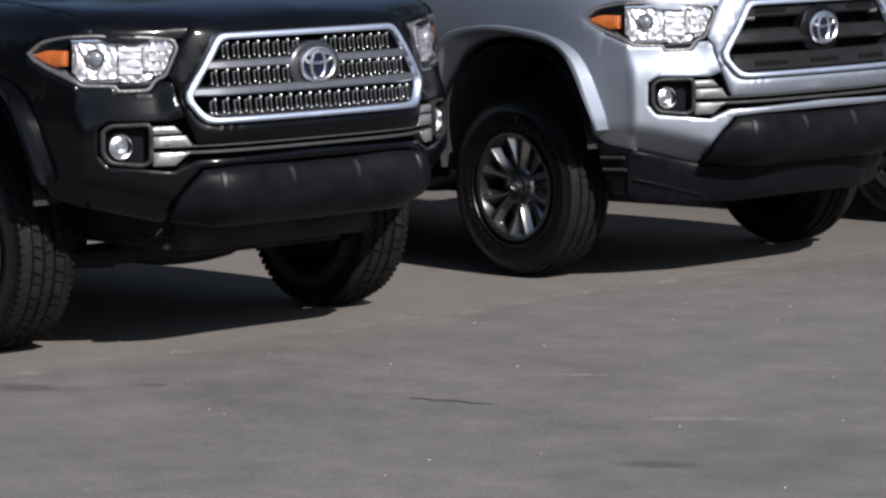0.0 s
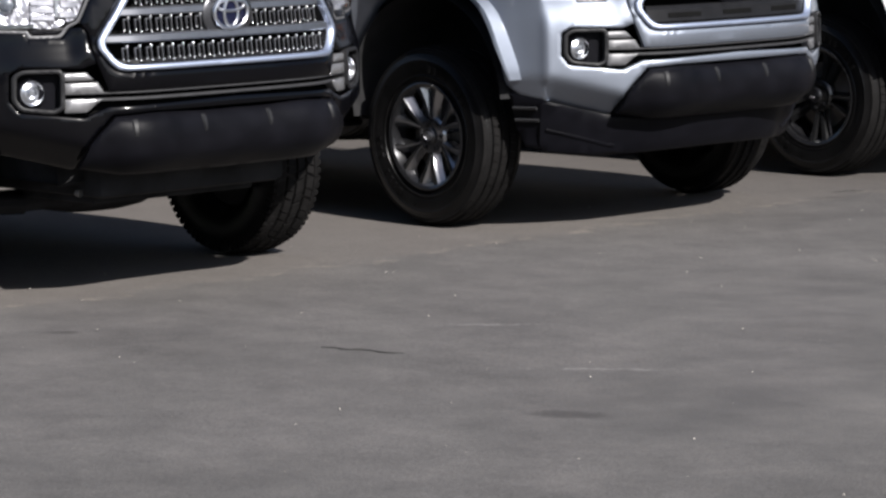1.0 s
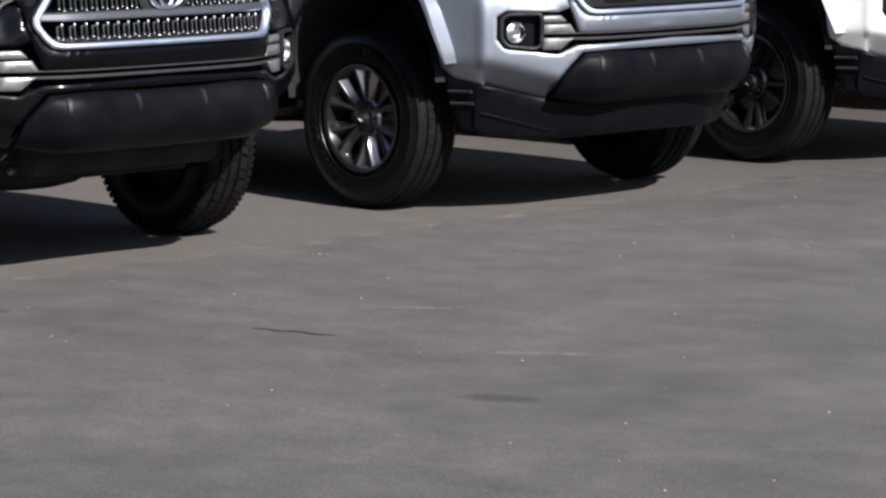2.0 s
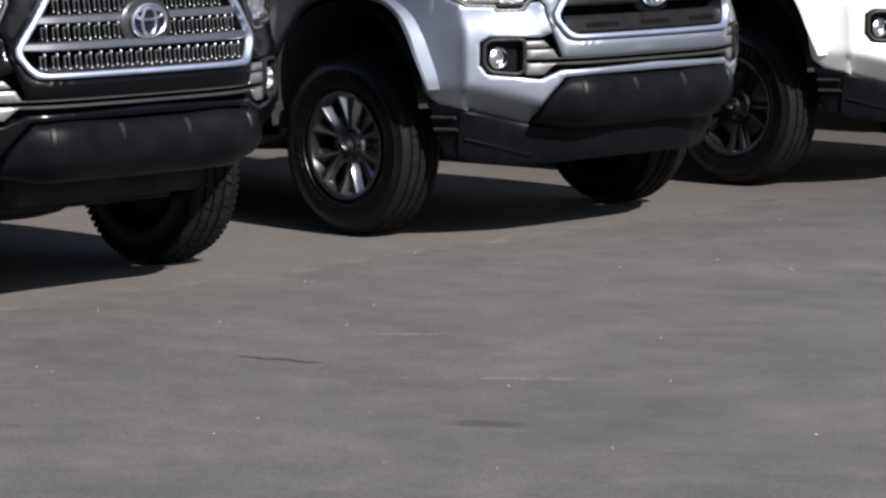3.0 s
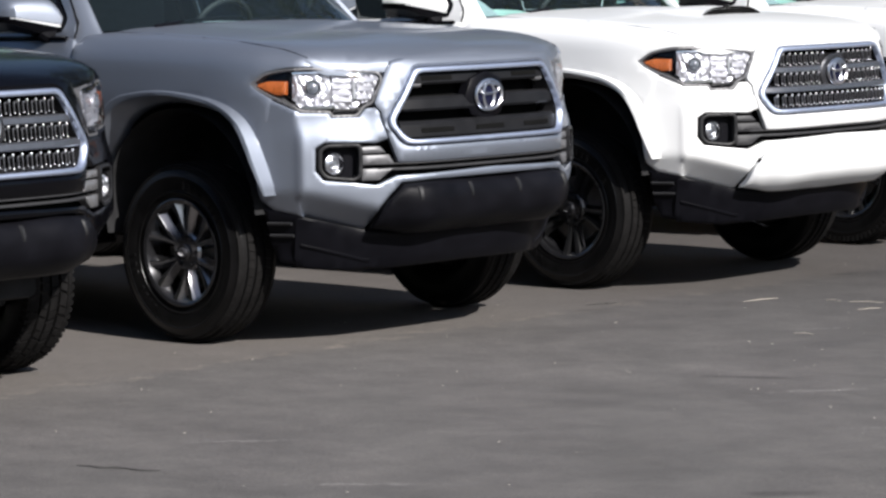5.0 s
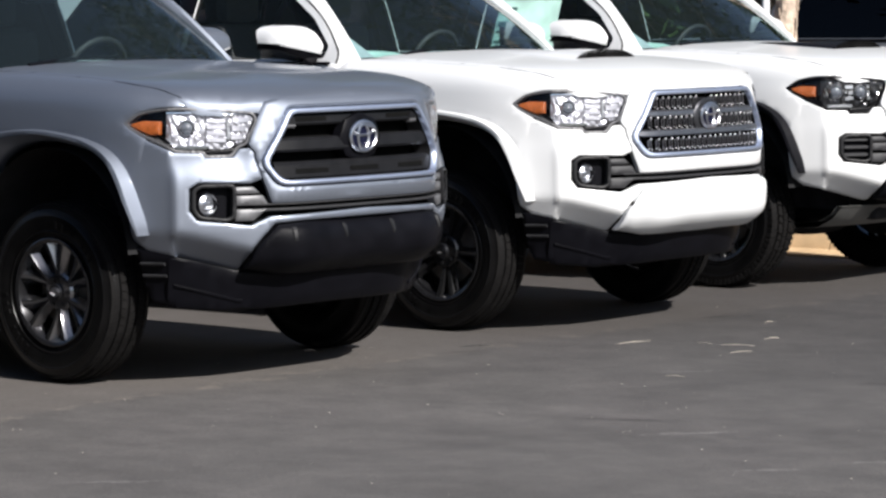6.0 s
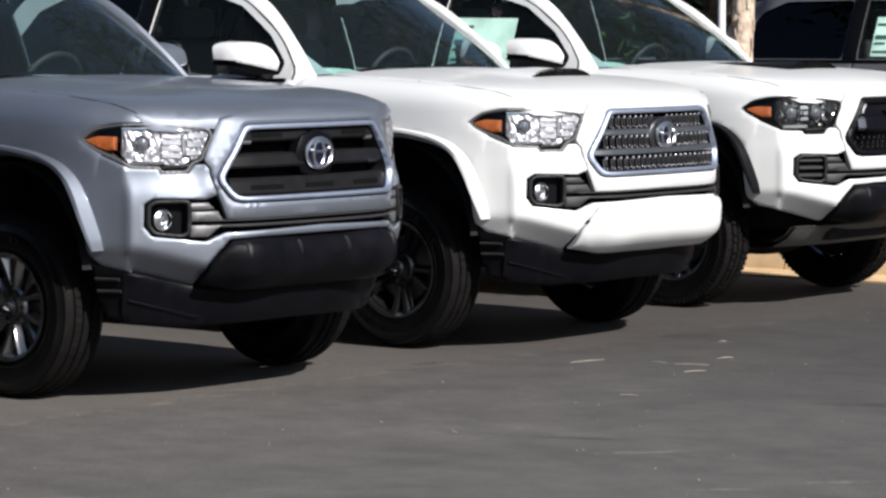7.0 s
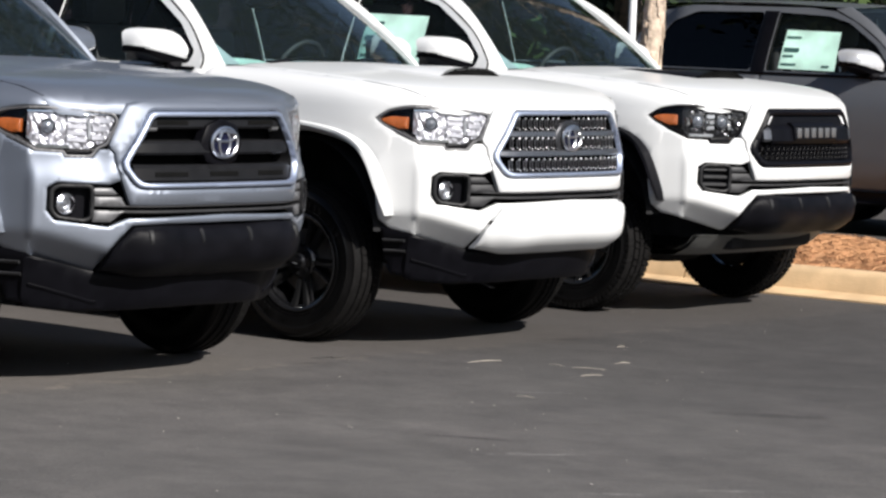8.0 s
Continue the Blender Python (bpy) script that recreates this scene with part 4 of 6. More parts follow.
def pickup(at, yaw, paint, grille_kind, wheel_kind, chunky, lower, valance, scoop, flares, label, sticker=False, dark_lamps=False, skid=False, spin=0.0, turn=0.0, papers=False):
    truck = empty("pickup_truck", None, pose(at[0], at[1], 0, 0, 0, yaw), label, "pickup truck", "parked pickup trucks")
    # front
    panel("bumper_cover", whole(BUMPER_EDGE), FASCIA, paint, truck, step=0.014, thick=0.03, edge=0.004)
    panel("grille_surround", whole(SURROUND_EDGE), SURROUND, paint, truck, holes=[yz(rounded(inset(GRILLE, -0.004), 0.03))], off=0.016, thick=0.04, step=0.03, edge=0.007)
    # near-black backing carries the shade inside the intake
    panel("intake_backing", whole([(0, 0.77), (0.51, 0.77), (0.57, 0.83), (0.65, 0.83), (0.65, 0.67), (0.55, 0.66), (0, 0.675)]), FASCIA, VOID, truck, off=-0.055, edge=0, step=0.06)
    for z, h in ((0.726, 0.010), (0.748, 0.006)):
        bm = bmesh.new()
        bar(bm, FASCIA, -0.56, 0.56, z - h / 2, z + h / 2, -0.008, 0.03, 30)
        put("intake_bar", bm, DASH, truck)
    for sg in (-1, 1):
        for fin in ([(0.620, 0.820), (0.620, 0.793), (0.528, 0.793), (0.552, 0.820)], [(0.620, 0.785), (0.620, 0.747), (0.496, 0.747), (0.516, 0.785)], [(0.620, 0.730), (0.620, 0.684), (0.556, 0.684), (0.500, 0.730)]):
            panel("intake_fin", yz(fin, sg), FASCIA, DARK_TRIM if grille_kind == "bars" else GREY_TRIM if paint is PAINT_BLACK else DASH, truck, off=-0.006, thick=0.03, step=0.03, edge=0.004)
        headlight(truck, sg, dark_lamps)
        fog_lamp(truck, sg, grille_kind)
    grille(truck, grille_kind, paint)
    lo = panel("lower_bumper", whole([(y, z + (0.022 if lower is paint and z > 0.66 else 0)) for y, z in LOWER_EDGE]), LOWER_PAINT if lower is paint else LOWER, lower, truck, "" if lower is paint else "textured black lower bumper", step=0.025, thick=0.04, edge=0.008)
    if lower is not paint:
        # ribs in a paler plastic, which paints the highlights they catch
        for y in (-0.42, -0.145, 0.145, 0.42):
            bm = bmesh.new()
            rows = []
            for i in range(7):
                z = 0.598 + 0.058 * i / 6
                rows.append([LOWER(sy(y + d * (1 + 0.6 * i / 6)), z, o - (0.004 if i in (0, 6) else 0)) for d, o in ((-0.009, -0.004), (-0.004, 0.005), (0.004, 0.005), (0.009, -0.004))])
            grid(bm, rows)
            put("bumper_rib", bm, BEZEL, truck)
    if valance:
        panel("air_dam", whole(VALANCE_EDGE), VALANCE, PLASTIC_SATIN, truck, "satin black air dam", step=0.04, thick=0.05, edge=0.006)
        for sg in (-1, 1):
            # fins paler than the dam: the light on them is in the colour
            for z in (0.462, 0.512):
                bm = bmesh.new()
                bar(bm, VALANCE, sg * 0.846, sg * 0.882, z - 0.006, z + 0.006, 0.012, 0.03, 5)
                put("air_dam_fin", bm, DASH, truck)
            bm = bmesh.new()
            bar(bm, VALANCE, sg * 0.56, sg * 0.82, 0.343, 0.357, 0.006, 0.03, 10, lambda y: 0.30 * max(0, abs(y) - 0.58))
            put("air_dam_ridge", bm, PLASTIC_SATIN, truck)
    if skid:
        bm = bmesh.new()
        prof = ((0.76, 0.445), (0.745, 0.435), (0.69, 0.375), (0.60, 0.330), (0.20, 0.300), (0.20, 0.32), (0.60, 0.36), (0.68, 0.40), (0.72, 0.445), (0.76, 0.445))
        grid(bm, [[(x - 0.10 * abs(k) ** 3, k * (0.66 if x > 0.5 else 0.5), z) for k in np.linspace(-1, 1, 15)] for x, z in prof])
        bmesh.ops.recalc_face_normals(bm, faces=bm.faces)
        put("skid_plate", bm, SKID, truck, "dusty grey skid plate")
    else:
        bm = bmesh.new()
        hexa(bm, (0.15, -0.36, 0.33), (0.60, 0.36, 0.38), 0.01)
        put("skid_plate", bm, UNDER, truck)
    # hood and fenders
    half = [(nose(y) - d, y) for y, d in ((0.0, 0.045), (0.22, 0.045), (0.43, 0.045), (0.465, 0.045), (0.51, 0.038), (0.57, 0.028), (0.65, 0.022), (0.72, 0.022), (0.775, 0.035))]
    back = [(x, half_width(x) - e) for x, e in ((0.54, 0.085), (0.38, 0.115), (0.16, 0.145), (-0.2, 0.15), (-0.48, 0.155))] + [(-0.51, 0.68), (-0.47, 0.45), (-0.44, 0.2), (-0.43, 0.0)]
    right = [(x, -y) for x, y in half + back]
    loop = right + [(x, -y) for x, y in right[::-1] if abs(y) > 1e-6]
    panel("hood", loop, hood_place, paint, truck, step=0.04, thick=0.03, edge=0.005)
    if scoop:
        hood_scoop(truck, paint, scoop == "black")
    for sg in (-1, 1):
        pl = fender_place(sg)
        def at_gap(x, e):
            return (x, shoulder(x) + float(np.interp(e, ROLL[:, 0], ROLL_S)))

        loop = [(-0.590, 0.48), (-0.592, 0.98), (-0.605, 1.10), at_gap(-0.625, 0.03), at_gap(-0.600, 0.09), at_gap(-0.49, 0.147), at_gap(-0.2, 0.143), at_gap(0.16, 0.138), at_gap(0.38, 0.108),
                at_gap(0.54, 0.078), at_gap(0.64, 0.050), (0.680, up(0.680, 1.148)), (0.585, up(0.585, 1.142)), (0.51, up(0.51, 1.124)), (0.445, 1.080), (0.48, 1.052), (0.545, 1.016),
                (0.525, 0.90), (0.47, 0.87), (0.395, 0.95), (0.268, 1.0), (0.065, 1.027), (-0.103, 1.028), (-0.278, 1.005), (-0.374, 0.943), (-0.44, 0.84), (-0.48, 0.70), (-0.52, 0.55), (-0.53, 0.48)]
        panel("front_fender", loop, pl, paint, truck, step=0.035, thick=0.025, edge=0.003)
        # black tube stands in for the shade in the hood's gap
        bm = bmesh.new()
        tube(bm, [pl(*at_gap(x, e), -0.001) for x, e in ((0.655, 0.044), (0.60, 0.0625), (0.54, 0.0805), (0.38, 0.110), (0.16, 0.140), (-0.2, 0.145), (-0.48, 0.149))], 0.0022, 6)
        put("hood_gap", bm, PLASTIC_SATIN, truck)
        flare(truck, sg, 0.0, False, flares)
        flare(truck, sg, REAR, True, flares)
        # doors, windows and bed side
        door = side(DOOR_FORM, sg)
        for name, loop in (("front_door", [(-0.600, 0.48), (-1.708, 0.48), (-1.708, 1.255), (-0.652, 1.262), (-0.616, 1.11), (-0.602, 0.98)]),
                           ("rear_door", [(-1.720, 0.48), (-2.64, 0.48), (-2.72, 0.70), (-2.72, 1.255), (-1.720, 1.255)])):
            d = panel(name, rounded(loop, 0.03), door, paint, truck, step=0.06, thick=0.03, edge=0.003)
            bm = bmesh.new()
            x = -1.58 if name == "front_door" else -2.60
            tube(bm, [(x - 0.02, sg * 0.925, 1.085), (x, sg * 0.962, 1.088), (x + 0.16, sg * 0.962, 1.092), (x + 0.18, sg * 0.925, 1.09)], 0.014, 8)
            put("door_handle", bm, paint, d)
        arch = [(REAR - x, z) for x, z in ((0.43, 0.84), (0.36, 0.94), (0.24, 0.99), (0.05, 1.02), (-0.107, 1.022), (-0.27, 1.0), (-0.36, 0.94), (-0.42, 0.84), (-0.46, 0.70), (-0.50, 0.55))]
        panel("bed_side", [(-2.735, 1.255), (-2.735, 0.50), (-2.86, 0.50)] + arch[::-1] + [(-3.90, 0.60), (-4.52, 0.62), (-4.55, 1.255)], door, paint, truck, step=0.07, thick=0.06, edge=0.004)
        bm = bmesh.new()
        hexa(bm, (-2.74, sg * 0.80, 0.41), (-0.52, sg * 0.895, 0.49), 0.02)
        put("rocker_panel", bm, PLASTIC, truck)
        cab = side(CAB_FORM, sg)
        fw = [(-1.69, 1.275), (-0.745, 1.285), (-0.722, 1.345), (-0.865, 1.482), (-1.11, 1.625), (-1.28, 1.668), (-1.69, 1.684)]
        rw = [(-2.62, 1.275), (-1.81, 1.275), (-1.81, 1.684), (-2.36, 1.673), (-2.54, 1.60), (-2.64, 1.45)]
        panel("door_frame", [(-0.66, 1.258), (-0.668, 1.33), (-0.818, 1.485), (-1.055, 1.628), (-1.24, 1.70), (-1.45, 1.722), (-2.42, 1.718), (-2.67, 1.668), (-2.80, 1.50), (-2.84, 1.258)], cab, paint, truck,
              holes=[rounded(fw, 0.02), rounded(rw, 0.03)], step=0.04, thick=0.008, edge=0)
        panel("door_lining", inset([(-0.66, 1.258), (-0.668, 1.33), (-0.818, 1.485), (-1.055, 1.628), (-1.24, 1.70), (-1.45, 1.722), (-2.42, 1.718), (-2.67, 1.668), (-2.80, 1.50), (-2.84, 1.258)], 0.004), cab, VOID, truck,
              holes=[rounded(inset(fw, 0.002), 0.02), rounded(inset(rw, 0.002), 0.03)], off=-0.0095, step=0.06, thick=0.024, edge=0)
        w1 = panel("front_window", inset(fw, -0.018), cab, SIDE_GLASS, truck, off=-0.012, thick=0.004, edge=0, step=0.15)
        w1.visible_shadow = False
        panel("rear_window", inset(rw, -0.018), cab, PRIVACY, truck, off=-0.012, thick=0.004, edge=0, step=0.15)
        panel("mirror_sail", rounded([(-0.740, 1.290), (-0.94, 1.282), (-0.90, 1.36), (-0.84, 1.43), (-0.735, 1.345)], 0.012), cab, PLASTIC_SATIN, truck, off=-0.004, thick=0.01, edge=0.002)
        panel("pillar_trim", [(-1.693, 1.27), (-1.807, 1.27), (-1.807, 1.692), (-1.693, 1.692)], cab, PLASTIC_SATIN, truck, off=0.003, thick=0.006, edge=0.001, step=0.1)
        bm = bmesh.new()
        tube(bm, [(-0.69, sg * 0.872, 1.262), (-1.7, sg * 0.872, 1.260), (-2.72, sg * 0.872, 1.258)], 0.010, 6)
        put("window_seal", bm, PLASTIC, truck)
        if sticker and sg < 0:
            st = panel("window_sticker", [(-1.60, 1.295), (-1.15, 1.290), (-1.17, 1.560), (-1.60, 1.565)], cab, PAPER, truck, "pale green price sheet inside the window", off=-0.022, thick=0.001, edge=0, step=0.1)
            for x0, x1, z in ((-1.585, -1.47, 1.505), (-1.585, -1.465, 1.425), (-1.585, -1.465, 1.411), (-1.585, -1.50, 1.375), (-1.585, -1.465, 1.318), (-1.26, -1.20, 1.312)):
                panel("print_bar", [(x0, z), (x1, z), (x1, z + 0.016), (x0, z + 0.016)], cab, PAPER_INK, st, off=-0.0195, thick=0.001, edge=0)
        mirror(truck, sg, ALLOY_BRIGHT if paint is PAINT_GREY else paint)
        # windscreen pillar
        bm = bmesh.new()
        l0 = curve([(-0.500, 0.735, 1.262), (-0.565, 0.7215, 1.292), (-0.70, 0.69, 1.416), (-0.913, 0.64, 1.596), (-1.13, 0.58, 1.725)], 5)
        l1 = curve([(-0.505, 0.820, 1.225), (-0.577, 0.815, 1.280), (-0.707, 0.770, 1.420), (-0.93, 0.700, 1.608), (-1.17, 0.64, 1.732)], 5)
        l2 = curve([(-0.585, 0.872, 1.190), (-0.680, 0.848, 1.262), (-0.800, 0.776, 1.450), (-1.05, 0.704, 1.620), (-1.27, 0.651, 1.718)], 5)
        l0 = l0 * 0.45 + l1 * 0.55
        rows = [[(a[0], sg * a[1], a[2]) for a in r] for r in zip(l0 + (-0.03, -0.01, -0.01), l0, l1 * 0.35 + l0 * 0.65 + (0.006, 0, 0.008), l1, l2 + (0.012, 0, 0), l2 + (0.012, -0.03, 0))]
        grid(bm, rows)
        bmesh.ops.recalc_face_normals(bm, faces=bm.faces)
        put("windscreen_pillar", bm, paint, truck)
        # black tube stands in for the dark seam between pillar and door
        bm = bmesh.new()
        tube(bm, [(x + 0.002, sg * (float(np.interp(z, *CAB_FORM)) - 0.004), z) for x, z in curve([(-0.662, 1.262), (-0.668, 1.33), (-0.818, 1.485), (-1.055, 1.628), (-1.24, 1.70)], 6)], 0.0045, 6)
        put("door_seam", bm, PLASTIC, truck)
        for x in (0.0, REAR):
            wheel(truck, x, sg, wheel_kind, chunky, turn if x == 0.0 and sg < 0 else turn if x == 0.0 else 0.0, spin)
    # glass, roof and cab
    bm = bmesh.new()
    rows = []
    for i in range(13):
        t = i / 12
        rows.append([((-0.572 - 0.580 * t) + (0.172 - 0.045 * t) * (1 - k * k) + 0.015 * math.sin(math.pi * t), k * (0.773 - 0.160 * t), 1.286 + 0.443 * t + (0.022 - 0.006 * t) * (1 - k * k) + 0.012 * math.sin(math.pi * t)) for k in np.linspace(-1, 1, 17)])
    grid(bm, rows)
    put("windshield", bm, WINDSHIELD, truck, "raked tinted windshield").visible_shadow = False
    if papers:
        bm = bmesh.new()
        rows = [[(-0.70 - 0.16 * u, -0.60 + 0.42 * v, 1.272 + 0.03 * u + 0.012 * math.sin(3 * v)) for v in np.linspace(0, 1, 6)] for u in (0, 0.5, 1)]
        grid(bm, rows)
        grid(bm, [[(x, y, z - 0.003) for x, y, z in r] for r in rows], True)
        put("dash_sheet", bm, PAPER, truck, "pale folded sheet on the dashboard")
        bm = bmesh.new()
        rows = []
        for u in np.linspace(0, 1, 5):
            t = 0.03 + 0.34 * u
            rows.append([((-0.592 - 0.580 * t) + (0.172 - 0.045 * t) * (1 - k * k), k * (0.773 - 0.160 * t), 1.272 + 0.443 * t + 0.020 * (1 - k * k)) for k in np.linspace(-0.975, -0.975 + 0.10 * (1.02 - u), 4)])
        grid(bm, rows)
        grid(bm, [[(x - 0.002, y, z - 0.002) for x, y, z in r] for r in rows], True)
        put("pale_triangle", bm, PALE_GREY, truck, "pale triangle inside the lower corner of the windshield")
    bm = bmesh.new()
    rows = [[((-1.13 - 1.62 * t) + 0.10 * (1 - k * k) * (1 - t), k * (0.585 + 0.065 * math.sin(math.pi * min(1, t * 2 + 0.1) / 2)), 1.726 + 0.028 * (1 - k * k) + 0.022 * math.sin(math.pi * t)) for k in np.linspace(-1, 1, 17)] for t in np.linspace(0, 1, 15)]
    vs = grid(bm, rows, True)
    grid(bm, [[(x, y, z - 0.03) for x, y, z in r] for r in rows])
    put("roof", bm, paint, truck)
    bm = bmesh.new()
    grid(bm, [[(-2.75 - 0.07 * t, k * (0.63 + 0.2 * t), 1.725 - 0.47 * t) for k in np.linspace(-1, 1, 9)] for t in np.linspace(0, 1, 5)], True)
    put("cab_rear_glass", bm, PRIVACY, truck)
    bm = bmesh.new()
    hexa(bm, (-2.80, -0.87, 0.50), (-2.745, 0.87, 1.27), 0.02)
    put("cab_rear_wall", bm, paint, truck)
    bm = bmesh.new()
    rows = [[(-0.40 - 0.10 * (abs(k) ** 2) + d, k * 0.76, 1.268 + z + 0.012 * (1 - k * k)) for k in np.linspace(-1, 1, 17)] for d, z in ((0.05, -0.03), (0.0, 0.004), (-0.08, 0.010), (-0.16, 0.014))]
    grid(bm, rows)
    put("cowl", bm, PLASTIC_SATIN, truck)
    for y0, y1 in ((-0.10, 0.52), (-0.58, 0.0)):
        bm = bmesh.new()
        tube(bm, [(-0.45, y0, 1.305), (-0.49, (y0 + y1) / 2, 1.325), (-0.52, y1, 1.328)], 0.008, 6)
        put("wiper", bm, PLASTIC_SATIN, truck)
    # cabin
    bm = bmesh.new()
    hexa(bm, (-1.05, -0.76, 0.85), (-0.60, 0.76, 1.265), 0.05)
    put("dashboard", bm, DASH, truck)
    bm = bmesh.new()
    ring = [(-1.06 + 0.07 * math.sin(a), 0.37 + 0.185 * math.cos(a), 1.235 + 0.165 * math.sin(a)) for a in np.linspace(0, 2 * math.pi, 33)]
    tube(bm, ring, 0.014, 8)
    ball(bm, (-1.05, 0.37, 1.225), (0.03, 0.07, 0.06), 12)
    tube(bm, [(-1.05, 0.19, 1.23), (-1.04, 0.37, 1.22), (-1.05, 0.55, 1.23)], 0.016, 6)
    put("steering_wheel", bm, DASH, truck)
    for y in (-0.37, 0.37):
        for x in (-1.72, -2.50):
            sb = bmesh.new()
            hexa(sb, (x - 0.02, y - 0.25, 0.80), (x + 0.50, y + 0.25, 0.95), 0.05)
            hexa(sb, (x - 0.10, y - 0.25, 0.90), (x + 0.04, y + 0.25, 1.45), 0.06)
            hexa(sb, (x - 0.09, y - 0.13, 1.46), (x + 0.01, y + 0.13, 1.62), 0.04)
            put("seat", sb, SEAT, truck)
    bm = bmesh.new()
    ball(bm, (-1.02, 0, 1.60), (0.03, 0.12, 0.035), 14, 0.7)
    put("rear_view_mirror", bm, PLASTIC_SATIN, truck)
    bm = bmesh.new()
    hexa(bm, (-2.74, -0.84, 0.46), (-0.6, 0.84, 0.56), 0.01)
    put("cab_floor", bm, UNDER, truck)
    # bed, engine bay and chassis
    bm = bmesh.new()
    hexa(bm, (-4.52, -0.86, 0.72), (-2.84, 0.86, 0.76), 0.005)
    hexa(bm, (-2.88, -0.86, 0.76), (-2.84, 0.86, 1.24), 0.005)
    for sg in (-1, 1):
        hexa(bm, (-4.52, sg * 0.80, 0.76), (-2.84, sg * 0.868, 1.262), 0.008)
    put("bed_liner", bm, PLASTIC, truck)
    bm = bmesh.new()
    hexa(bm, (-4.57, -0.80, 0.70), (-4.52, 0.80, 1.26), 0.015)
    put("tailgate", bm, paint, truck)
    bm = bmesh.new()
    hexa(bm, (-4.72, -0.85, 0.52), (-4.52, 0.85, 0.68), 0.03)
    put("rear_bumper", bm, CHROME_DULL, truck)
    for sg in (-1, 1):
        bm = bmesh.new()
        hexa(bm, (-4.565, sg * 0.80, 0.82), (-4.50, sg * 0.915, 1.20), 0.015)
        put("tail_lamp", bm, mat("red_tail_lens", (0.35, 0.01, 0.01), 0.2, 0, 1) if "red_tail_lens" not in bpy.data.materials else bpy.data.materials["red_tail_lens"], truck)
    bm = bmesh.new()
    hexa(bm, (-0.55, -0.42, 0.36), (0.72, 0.42, 1.10), 0.03)
    hexa(bm, (0.30, -0.52, 0.50), (0.72, 0.52, 1.06), 0.03)
    put("engine_block", bm, UNDER, truck)
    bm = bmesh.new()
    for sg in (-1, 1):
        hexa(bm, (-4.40, sg * 0.40, 0.42), (0.62, sg * 0.52, 0.54), 0.01)
        tube(bm, [(0.02, sg * 0.40, 0.36), (0.0, sg * 0.70, 0.33)], 0.04, 8)
        tube(bm, [(0.10, sg * 0.42, 0.55), (0.02, sg * 0.64, 0.62)], 0.05, 8)
    tube(bm, [(REAR, -0.72, 0.39), (REAR, 0.72, 0.39)], 0.05, 10)
    ball(bm, (REAR, 0, 0.39), (0.15, 0.15, 0.14), 14)
    hexa(bm, (-2.4, -0.35, 0.36), (-0.6, 0.35, 0.46), 0.03)
    if chunky:
        ball(bm, (0.0, 0.06, 0.335), (0.17, 0.30, 0.105), 18, 0.8)
        hexa(bm, (-0.12, -0.50, 0.268), (0.14, 0.42, 0.33), 0.03)
        for sg in (-1, 1):
            tube(bm, [(0.16, sg * 0.36, 0.30), (0.04, sg * 0.68, 0.31)], 0.035, 8)
            tube(bm, [(-0.20, sg * 0.36, 0.30), (-0.02, sg * 0.68, 0.31)], 0.035, 8)
    put("chassis", bm, UNDER, truck)
    for y in (-0.45, 0.30, 0.42):
        bm = bmesh.new()
        lathe(bm, [(0.012, -0.02), (0.012, 0.0), (0.0, 0.004)], 8, Matrix.Translation((0.62, y, 0.38)) @ Matrix.Rotation(radians(90), 4, "Z"))
        put("bolt", bm, STEEL, truck)
    return truck


